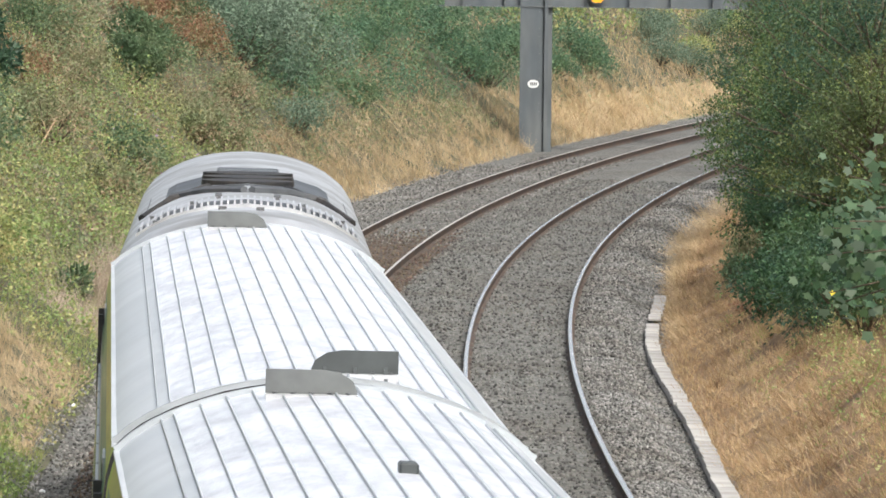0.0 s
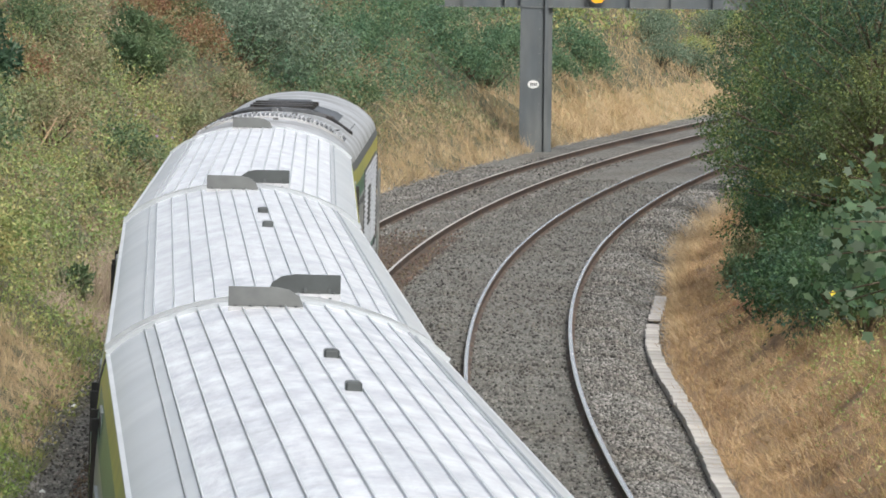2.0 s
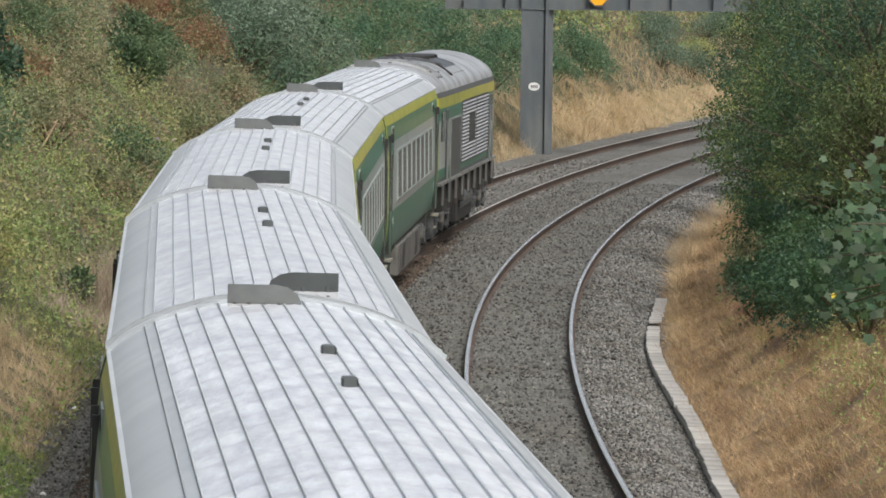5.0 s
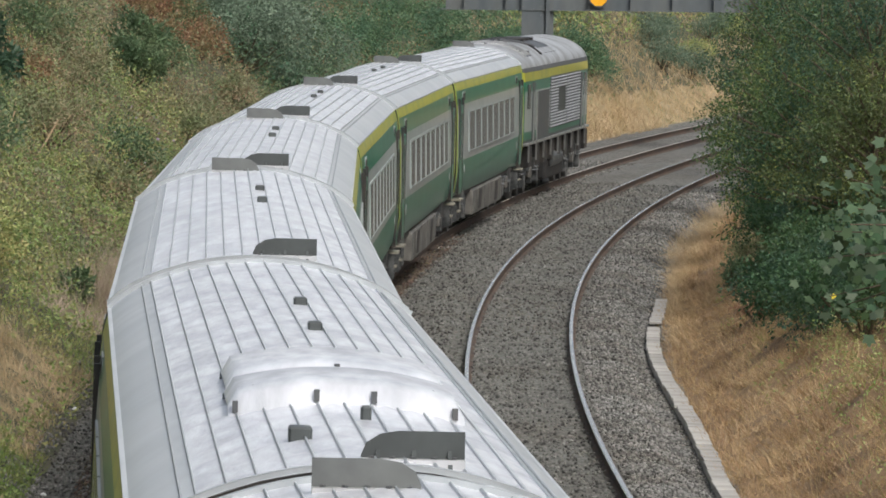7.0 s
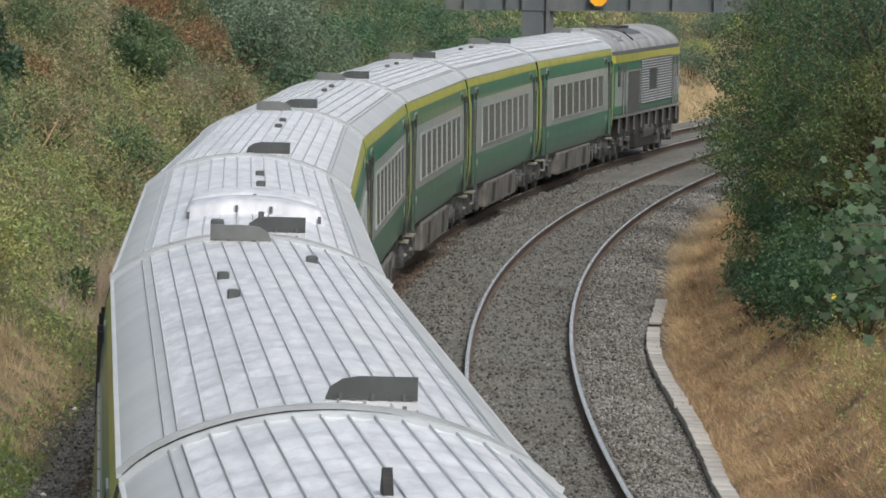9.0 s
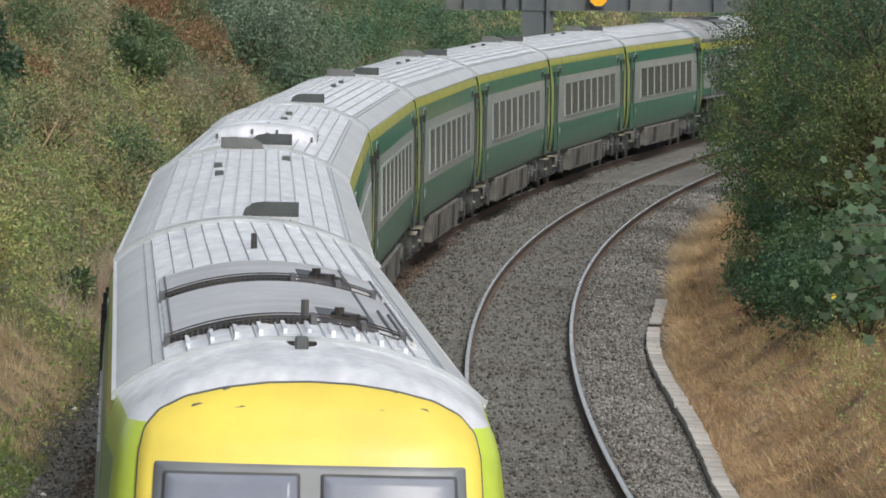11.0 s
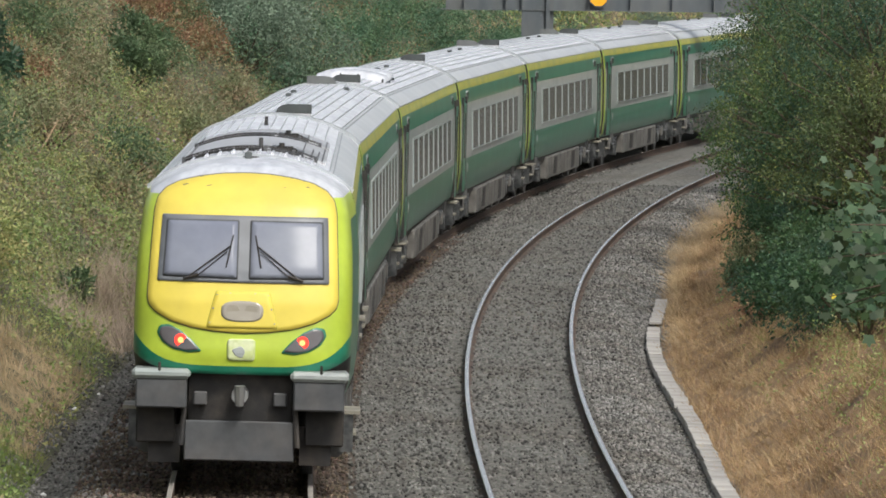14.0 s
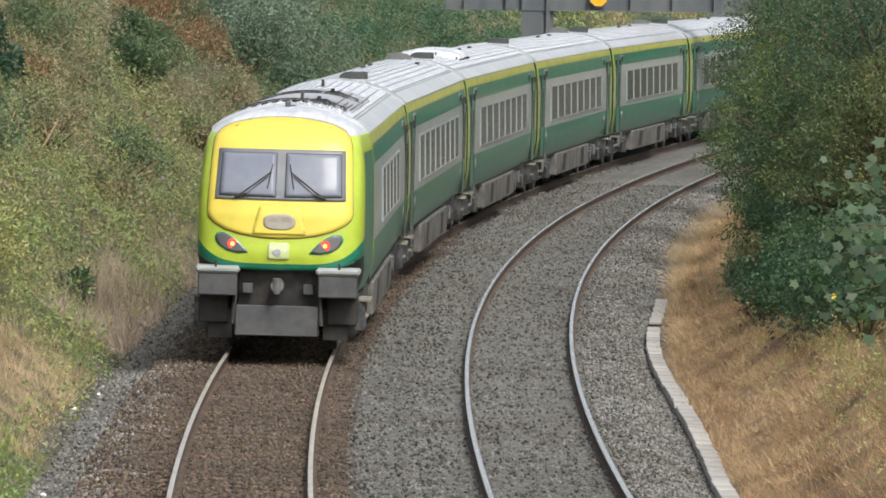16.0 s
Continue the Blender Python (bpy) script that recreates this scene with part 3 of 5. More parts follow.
# ---- footbridge pier and girder over the line ----
def pier():
    b = tagged(new("bridge_pier"), "dark weathered steel bridge pier on the far side of the tracks", "bridge pier", kind="structure")
    b.location = (3.0, 230.4, 0)
    part("front_flange", boxes((-0.54, 0.14, -0.25, -0.19, -0.6, 4.9)), M_PILLAR, b)
    part("web", boxes((-0.20, 0.20, -0.19, 0.25, -0.6, 4.9)), M_PILLAR, b)
    part("side_flange", boxes((0.25, 0.37, -0.30, 0.30, -0.6, 4.9), (0.20, 0.25, -0.12, 0.2, -0.6, 4.9), (0.37, 0.50, -0.1, 0.3, -0.6, 4.9)), M_PILLAR, b)
    bm = bmesh.new()
    for i in range(16):
        z = 0.6 + 0.27 * i
        for x in ((-0.50, 0.09) if i % 3 else (-0.50,)):
            rod(bm, (x, -0.262, z), (x, -0.25, z), 0.022, n=6)
    part("rivets", bm, M_PALEPLATE, b, "pale chipped rivet heads")
    bm = bmesh.new()
    rod(bm, (0, 0, 0), (0, 0.015, 0), 0.5, n=24)
    bmesh.ops.scale(bm, vec=(0.37, 1, 0.27), verts=bm.verts)
    plate = part("number_plate", bm, M_WHITE, b, "white oval enamel plate with an unreadable number")
    plate.location = (-0.10, -0.272, 1.77)
    bars = part("lettering", boxes((-0.10, -0.06, -0.006, 0, -0.05, 0.05), (-0.04, 0.0, -0.006, 0, -0.05, 0.05), (0.02, 0.06, -0.006, 0, -0.05, 0.05), (0.08, 0.12, -0.006, 0, -0.05, 0.05)), M_DARK, plate)
    g = tagged(new("bridge_girder"), "dark grey steel girder spanning over the railway tracks", "bridge girder", kind="structure")
    g.location = (3.0, 230.4, 4.26)
    part("web", boxes((-3.0, 16, -0.05, 0.05, 0.03, 1.5)), M_PILLAR, g)
    part("lower_flange", boxes((-3.2, 16, -0.28, 0.28, 0.0, 0.03)), M_PILLAR, g)
    part("upper_flange", boxes((-3.2, 16, -0.28, 0.28, 1.5, 1.53)), M_PILLAR, g)
    st = part("stiffener", boxes((-0.012, 0.012, -0.24, -0.05, 0.03, 1.5)), M_PILLAR, g)
    st.location = (-2.4, 0, 0)
    for i in range(1, 14):
        again(st, "stiffener", g, pose(-2.4 + 1.35 * i, 0, 0))
    sg = tagged(new("marker_sign"), "orange octagonal marker plate with a dark rim on the girder", "sign")
    sg.location = (4.95, 230.06, 4.70)
    bm = bmesh.new()
    prism(bm, [(0.34 * math.cos(radians(22.5 + 45 * i)), 0.34 * math.sin(radians(22.5 + 45 * i))) for i in range(8)], 0, 0.02)
    part("rim", bm, M_DARK, sg)
    bm = bmesh.new()
    prism(bm, [(0.29 * math.cos(radians(22.5 + 45 * i)), 0.29 * math.sin(radians(22.5 + 45 * i))) for i in range(8)], -0.006, 0)
    part("face", bm, M_SIGN, sg)
    part("bracket", boxes((-0.03, 0.03, 0.02, 0.30, -0.02, 0.04)), M_DARK, sg)


pier()
# ---- growth on the banks ----


def dry_spot(s, o):
    """Where bleached grass and plumes keep the weeds out."""
    left = edge_left(s) - o
    tuft = ((s > 50) & (s < 66)) | ((s > 71) & (s < 86))
    return ((s > 27) & (s < 41) & (left > 0.6) & (left < 1.7 + 0.5 * rough(s, o, 3.0))) | (tuft & (left < 1.35 + 0.3 * rough(s, o, 2.0)) & (rough(s + 3.0, o * 1.4, 3.5) > -0.45))


cover("verge_weeds", 120000, 8, 108, -10, -2.4, 0.062, L_WEED, "yellow-green weeds along the foot of the bank", lambda s, o: left_of(0.15, 6)(s, o) & ~dry_spot(s, o) & ((edge_left(s) - o > 0.6) | (rough(s, o, 1.5) > 0.1)), 0.75, hump=3.0)
grass("weed_stalks", 26000, 42, 112, -9, -2.6, 0.55, L_WEED, "tall seeding weed stalks on the foot of the bank", patch(0.5, 4.5, 3.0, -0.2, 5.0), lean=0.45)
grass("brown_stalks", 9000, 42, 120, -9, -2.8, 0.55, L_RUSSET, "withered brown stalks among the weeds", patch(0.8, 4.8, 3.4, 0.25, 21.0), lean=0.5)
cover("bank_brambles_tangle", 165000, 52, 165, -17, -3.0, 0.072, L_BRAMBLE, "tangled bramble leaves over the earth bank", left_of(1.2, 12), 0.8, hump=3.6)
cover("russet_undergrowth", 50000, 58, 165, -17, -2.4, 0.07, L_RUSSET, "russet withered leaves among the brambles", patch(2.4, 12, 7.0, 0.15), 0.9, hump=3.6)
cover("ivy_cover", 165000, 126, 205, -19, -2.4, 0.088, L_IVY, "dark green creeper covering the bank", left_of(2.3, 13), 1.3, hump=4.2)
cover("far_scrub", 60000, 190, 330, -19, -5.5, 0.15, L_WEED, "olive-green scrub on the far bank", left_of(3.8, 14), 1.3, hump=4.0)
cover("far_bushes", 36000, 196, 330, -19, -6.5, 0.15, L_SALLOW, "grey-green bushes on the far bank", patch(4.2, 14, 6.0, 0.0, 31.0), 1.9, hump=4.0)
grass("bleached_verge_grass", 20000, 26, 43, -5.2, -2.2, 0.46, L_PALESTRAW, "pale bleached grass tufts beside the ballast", patch(0.35, 1.9, 5.0, -0.7, 11.0), comb=0.4)
grass("feathery_grass", 15000, 50, 66, -5.2, -2.4, 0.85, L_PLUME, "tall feathery grass plumes beside the ballast", patch(0.15, 1.5, 3.5, -0.35, 3.0), lean=0.5, comb=0.6, wide=1.4)
grass("feathery_tuft", 9000, 71, 86, -5.4, -2.8, 0.6, L_PLUME, "feathery grass tuft at the foot of the weeds", patch(0.15, 1.5, 4.0, -0.4, 3.0), lean=0.5, comb=0.6, wide=1.4)
grass("bleached_edge_grass", 62000, 110, 200, -8, -2.2, 0.62, L_PALESTRAW, "pale bleached grass along the far ballast edge", patch(-0.1, 2.5, 9.0, -1.1), comb=0.5, wide=1.8)
grass("verge_grass", 26000, 12, 112, -9, -2.2, 0.36, L_GRASS, "green grass on the foot of the bank", lambda s, o: patch(0.2, 4.5, 4.0, -0.3)(s, o) & ~dry_spot(s, o) & ((s < 25) | (s > 43) | (edge_left(s) - o > 1.7)))
grass("near_green_grass", 13000, 12, 28, -4.6, -2.5, 0.22, L_GRASS, "fresh green grass beside the ballast", left_of(0.2, 1.8))
grass("far_dry_grass", 60000, 176, 330, -14, -3, 0.75, L_PALESTRAW, "tall bleached grass on the far bank", left_of(0.2, 5.0), comb=0.5, wide=3.0)
grass("dry_bank_grass", 230000, 8, 135, 6.25, 12.5, 0.30, L_STRAW, "dry straw-coloured grass over the low bank", lambda s, o: rough(s, o, 0.8) > -0.75, lean=0.95, power=1.45, comb=0.55)
grass("pale_bank_grass", 80000, 8, 135, 6.3, 12.5, 0.36, L_PALESTRAW, "bleached grass tufts on the low bank", lambda s, o: rough(s, o, 2.2) > 0.15, lean=0.85, power=1.4, comb=0.6)
grass("overhanging_dry_grass", 12000, 56, 135, 5.75, 6.6, 0.45, L_PALESTRAW, "dry grass spilling over the ballast edge", lambda s, o: o > 6.45 - 0.65 * smooth(64, 110, s), lean=0.7, comb=0.8)
cover("bank_brambles", 52000, 12, 130, 7.2, 12.5, 0.05, L_WEED, "low green weeds creeping over the dry bank", lambda s, o: rough(s, o, 2.4) > 0.75 - 1.2 * smooth(7.6, 9.0, o) - 0.7 * smooth(7.5, 8.2, o) * (s < 44), 0.4)
grass("bank_green_grass", 16000, 10, 60, 7.3, 11.0, 0.32, L_GRASS, "green grass among the dry stalks", lambda s, o: rough(s, o, 2.0) > 0.6 - 1.1 * smooth(7.5, 8.6, o), lean=0.6, power=1.3)
for i in range(126):
    r_ = random.Random(100 + i)
    s_ = 34 + i * 1.7 + r_.uniform(-2, 2)
    e_ = float(edge_left(s_))
    kinds = ((L_GORSE, "dark green gorse bush on the bank"), (L_WEED, "yellow-green weedy shrub on the bank"), (L_BRAMBLE, "mounded bramble bush with browning leaves"))
    if s_ > 75:
        kinds = ((L_BRAMBLE, "mounded bramble bush with browning leaves"), (L_RUSSET, "russet withered shrub on the bank"), (L_GORSE, "dark green gorse bush on the bank"), (L_BRAMBLE, "mounded bramble bush with browning leaves"))
    if s_ > 122:
        kinds = ((L_SALLOW, "grey-green sallow bush on the bank"), (L_GORSE, "dark green gorse bush on the bank"))
    if s_ > 150:
        kinds = ((L_IVY, "dense dark green bush on the bank"),)
    if s_ > 202:
        kinds = ((L_SALLOW, "grey-green sallow bush on the bank"), (L_WEED, "yellow-green weedy shrub on the bank"))
    m_, lab = r_.choice(kinds)
    d_ = r_.uniform(2.2, 9.0)
    size_ = r_.uniform(0.5, 1.1) + 0.11 * d_ * (0.5 + 0.5 * float(smooth(60, 120, s_)))
    bush(s_, e_ - d_, size_, size_ * r_.uniform(0.9, 1.2), 0.075, 3400, m_, lab, lumps=16, seed=i)
bush(54, -3.8, 0.42, 0.75, 0.10, 1500, L_GORSE, "small dark gorse tuft beside the ballast", seed=301)
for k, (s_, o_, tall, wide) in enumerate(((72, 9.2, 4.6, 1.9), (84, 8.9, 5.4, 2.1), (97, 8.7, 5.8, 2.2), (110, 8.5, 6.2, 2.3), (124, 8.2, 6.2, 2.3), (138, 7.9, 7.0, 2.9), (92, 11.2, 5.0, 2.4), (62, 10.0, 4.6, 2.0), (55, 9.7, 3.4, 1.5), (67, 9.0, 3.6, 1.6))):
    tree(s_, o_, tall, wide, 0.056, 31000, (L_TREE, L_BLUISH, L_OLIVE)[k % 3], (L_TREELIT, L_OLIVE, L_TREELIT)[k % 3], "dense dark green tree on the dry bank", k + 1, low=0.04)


def broad_tree():
    """A broad-leaved tree that hangs a few branches of large lobed leaves over the bank."""
    t = tagged(new("tree"), "broad-leaved tree with large lobed leaves hanging over the bank", "tree", "trees on the bank")
    rng = np.random.default_rng(77)
    root = place(np.array([14.0]), np.array([9.6]), height([14.0], [9.6]))[0]
    bm = bmesh.new()
    rod(bm, tuple(root - np.array([0, 0, 0.3])), tuple(root + np.array([0.1, 0, 3.4])), 0.16, 0.07, 9)
    part("trunk", bm, M_BARK, t)
    c, d, sz = [], [], []
    for s, o, z in ((12, 6.75, 3.5), (13, 7.0, 3.1), (14, 7.15, 2.7), (15, 7.0, 3.9), (11, 7.0, 3.7), (16, 7.3, 3.2), (15, 7.5, 2.5), (17, 6.9, 2.9), (16, 6.85, 2.5), (18, 7.2, 2.3), (15, 6.8, 3.3), (17, 7.1, 3.5)):
        tip = place(np.array([float(s)]), np.array([float(o)]), np.array([float(z)]))[0]
        start = root + np.array([0.05, 0, 2.0 + 0.3 * rng.random()])
        bm = bmesh.new()
        rod(bm, tuple(start), tuple(tip), 0.035, 0.006, 6)
        part("branch", bm, M_BARK, t)
        for k in range(32):
            f = 1 - 0.5 * rng.random() ** 1.6
            c.append(start + (tip - start) * f + rng.normal(size=3) * np.array([0.22, 0.3, 0.2]))
            v = np.array([-0.6, -0.5, -0.5]) + rng.normal(size=3) * 0.5
            d.append(v / np.linalg.norm(v))
            sz.append(rng.uniform(0.12, 0.23))
    lobed(t, np.array(c), np.array(d), np.array(sz), L_MAPLE)
    lobed(t, np.array(c)[::150] + np.array([-0.05, -0.3, 0.0]), np.array(d)[::150], np.array(sz)[::150] * 0.6, L_GOLD)


broad_tree()
bush(66, 7.65, 0.45, 0.6, 0.06, 1500, L_GORSE, "small dark gorse bush in the dry grass", seed=201)
bush(72, 8.0, 0.6, 0.8, 0.06, 1800, L_BRAMBLE, "small bramble bush in the dry grass", seed=202)
bush(47, 9.1, 0.8, 0.9, 0.07, 2200, L_GORSE, "dark green bush at the edge of the dry grass", seed=203)
cover("mauve_flowers", 500, 82, 98, -8, -3, 0.075, L_BLOSSOM, "small mauve flowers among the weeds", patch(1.3, 3.0, 2.0, 0.1), 0.95, "flowers")
for s_, o_, r_ in ((37, -2.75, 0.07), (22, -2.5, 0.06), (41, -2.6, 0.05)):
    bm = bmesh.new()
    bmesh.ops.create_icosphere(bm, subdivisions=1, radius=r_)
    for v in bm.verts:
        v.co *= 0.8 + 0.3 * noise.noise(v.co * 30)
    st = tagged(part("white_stone", bm, M_WHITE), "small white stone at the ballast edge", "stone", "white stones")
    st.location = place(np.array([s_]), np.array([o_]), height([s_], [o_]))[0]
for s_, o_, dx in ((72.0, -6.0, 0.35), (69.0, -6.4, 0.2)):
    p_ = place(np.array([s_]), np.array([o_]), height([s_], [o_]))[0]
    bm = bmesh.new()
    rod(bm, (0, 0, 0.2), (dx, 0.3, 0.85), 0.025, 0.012, 6)
    rod(bm, (dx * 0.5, 0.15, 0.52), (dx * 0.2, 0.1, 0.8), 0.014, 0.006, 5)
    br = tagged(part("dead_branch", bm, L_PALESTRAW), "bleached dead branch sticking out of the weeds", "branch", "dead branches")
    br.location = p_
bm = bmesh.new()
rod(bm, (0, 0, -0.4), (0, 0, 0.55), 0.03, n=8)
rod(bm, (0, 0, 0.55), (0, 0, 0.60), 0.045, n=8)
stake = tagged(part("marker_stake", bm, M_POST), "thin rusty orange marker stake beside the ballast", "post")
stake.location = place(np.array([153.0]), np.array([5.6]), np.array([-0.3]))[0]
for k, (s_, o_, r_, tall) in enumerate(((50, 9.2, 1.3, 2.0), (44, 9.7, 1.2, 1.8), (54, 8.7, 0.8, 1.0), (56, 9.2, 1.1, 1.6), (63, 8.7, 0.9, 1.2), (70, 8.5, 0.9, 1.1), (60, 9.8, 1.2, 1.8), (45, 9.9, 0.9, 1.1), (47, 8.4, 1.1, 1.6), (43, 8.6, 1.2, 1.8), (39, 8.9, 1.1, 1.6), (52, 8.25, 0.9, 1.3), (57, 8.25, 0.7, 1.1))):
    bush(s_, o_, r_, tall, 0.065, 5600, (L_TREE, L_BLUISH)[k % 2], "shaded dark green bush below the trees", lumps=14, seed=400 + k)
for k, (s_, o_, r_, tall, m_) in enumerate(((129, -8.0, 1.9, 2.5, L_SALLOW), (134, -8.6, 2.1, 2.7, L_SALLOW), (140, -9.2, 1.9, 2.4, L_SALLOW), (107, -8.0, 0.9, 1.3, L_GORSE), (111, -8.5, 0.9, 1.2, L_GORSE))):
    bush(s_, o_, r_, tall, 0.10, 9000, m_, "large grey-green sallow bush on the bank" if m_ is L_SALLOW else "dark green gorse bush on the bank", lumps=22, seed=500 + k)
for k, (s_, o_, r_, tall) in enumerate(((125, -9.3, 1.2, 1.3), (121, -9.7, 1.0, 1.1), (118, -8.9, 0.7, 0.8))):
    bush(s_, o_, r_, tall, 0.07, 4500, L_RUSSET, "russet withered shrub on the bank", lumps=16, seed=520 + k)
bush(80, -7.9, 0.65, 1.7, 0.14, 2200, L_BLUISH, "dark large-leaved ivy clump on the bank", lumps=14, seed=530)
bush(53, 7.85, 0.42, 0.7, 0.05, 900, L_RUSSET, "small withered brown shrub in the dry grass", lumps=12, seed=531)
cover("far_weeds", 16000, 176, 310, -12, -4, 0.12, L_BRAMBLE, "olive weeds scattered through the tall dry grass", patch(1.2, 6.0, 5.0, 0.2), 0.7)
# ---- train ----
PITCH = 23.664
LONG = 23.1


def half_profile():
    """Right side of a coach's cross-section, from the sill to the gutter."""
    return [(1.22, 0.92), (1.33, 1.08), (1.375, 1.45), (1.38, 1.72), (1.375, 2.30), (1.365, 2.70), (1.35, 2.95), (1.315, 3.27), (1.285, 3.39), (1.255, 3.465)]


def roof_z(x):
    e = abs(x / 1.255)
    return 3.88 - 0.355 * e ** 2.1 - 0.06 * e ** 11


ROOF_E = np.linspace(0, 1.255, 400)
ROOF_Z = np.array([roof_z(x) for x in ROOF_E])


def coach_body(y0, y1, parent, wrinkle=0.002):
    """The shell with its painted bands, and a ribbed sheet roof."""
    side = half_profile()
    bm = bmesh.new()
    ys = [y0, y0 + 0.36, y0 + 1.9, 0.5 * (y0 + y1), y1 - 1.9, y1 - 0.36, y1]
    band = [0, 0, 0, 1, 1, 1, 0, 2, 2]
    for sg in (1, -1):
        cols = [[bm.verts.new((sg * x, y, z)) for x, z in side] for y in ys]
        for i in range(len(ys) - 1):
            for k in range(len(side) - 1):
                f = bm.faces.new((cols[i][k], cols[i + 1][k], cols[i + 1][k + 1], cols[i][k + 1]))
                f.material_index = 3 if i in (0, len(ys) - 2) else band[k]
                f.smooth = True
    # ends and floor
    for y in (y0, y1):
        ring = [(x, z) for x, z in side] + [(x, roof_z(x)) for x in (1.2, 1.1, 0.9, 0.6, 0.3, 0.0)]
        full = ring + [(-x, z) for x, z in ring[-2::-1]]
        f = bm.faces.new([bm.verts.new((x, y, z)) for x, z in full])
        f.material_index = 4
    f = bm.faces.new([bm.verts.new(v) for v in ((-1.22, y0, 0.92), (1.22, y0, 0.92), (1.22, y1, 0.92), (-1.22, y1, 0.92))])
    f.material_index = 4
    part("body", bm, [M_GREEN, M_GREY, M_BAND, M_LIME, M_BLACK], parent)
    bm = bmesh.new()
    seams = [-0.925 + 0.158 * i for i in range(13)]
    xs = [-1.255, -1.235, -1.20, -1.15, -1.05]
    for a, b in zip(seams, seams[1:]):
        xs += [a, 0.5 * (a + b)]
    xs += [seams[-1], 1.07, 1.15, 1.20, 1.235, 1.255]
    ny = int((y1 - y0) / 0.16)
    rng = random.Random(31)
    phase = [rng.uniform(-0.9, 0.9) for _ in xs]

    def dent(i, j):
        """Shallow buckles across each sheet between two seams."""
        if i < 6 or i > len(xs) - 7 or i % 2 == 1 or j in (0, ny):
            return 0.0
        y = 0.16 * j
        wave = math.sin(6.2832 * y / 0.95 + phase[i] + 1.1 * math.sin(y * 0.45 + phase[i]))
        return wrinkle * (wave * (0.65 + 0.35 * math.sin(0.55 * y + 3 * phase[i])) + rng.uniform(-0.25, 0.25))
    rows = [[bm.verts.new((x, y0 + (y1 - y0) * j / ny, roof_z(x) + dent(i, j))) for i, x in enumerate(xs)] for j in range(ny + 1)]
    for j in range(ny):
        for i in range(len(xs) - 1):
            f = bm.faces.new((rows[j][i], rows[j][i + 1], rows[j + 1][i + 1], rows[j + 1][i]))
            f.smooth = True
            f.material_index = 0 if 5 <= i < len(xs) - 6 else 1
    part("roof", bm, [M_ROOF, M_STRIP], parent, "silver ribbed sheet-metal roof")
    bm = bmesh.new()
    for x in [-1.0] + seams + [1.02]:
        z, w = roof_z(x), 0.008
        sl = -(roof_z(x + 0.01) - roof_z(x - 0.01)) / 0.02
        prism(bm, [(x - w, z - 0.012 + sl * w), (x - w * 0.6, z + 0.016), (x + w * 0.6, z + 0.016), (x + w, z - 0.012 - sl * w)], y0 + 0.08, y1 - 0.08)
    part("roof_seams", bm, M_SEAM, parent, "raised standing seams along the roof")
    for y in (y0 + 0.05, y1 - 0.05):
        bm = bmesh.new()
        p = [(1.27 * i / 12.0) for i in range(-12, 13)]
        p = sorted(p + [-1.24, -1.2, 1.2, 1.24])
        lo = [(x, roof_z(min(1.255, abs(x))) - 0.01) for x in p]
        hi = [(x * 1.015, roof_z(min(1.255, abs(x))) + 0.03) for x in p]
        prism(bm, lo + hi[::-1], y - 0.04, y + 0.04)
        part("end_hoop", bm, M_SEAM, parent, "grey metal hoop round the roof's end")
    for sg in (1, -1):
        bm = boxes((sg * 1.255 - 0.03, sg * 1.255 + 0.016, y0, y1, 3.445, 3.468))
        part("gutter", bm, M_STRIP, parent)


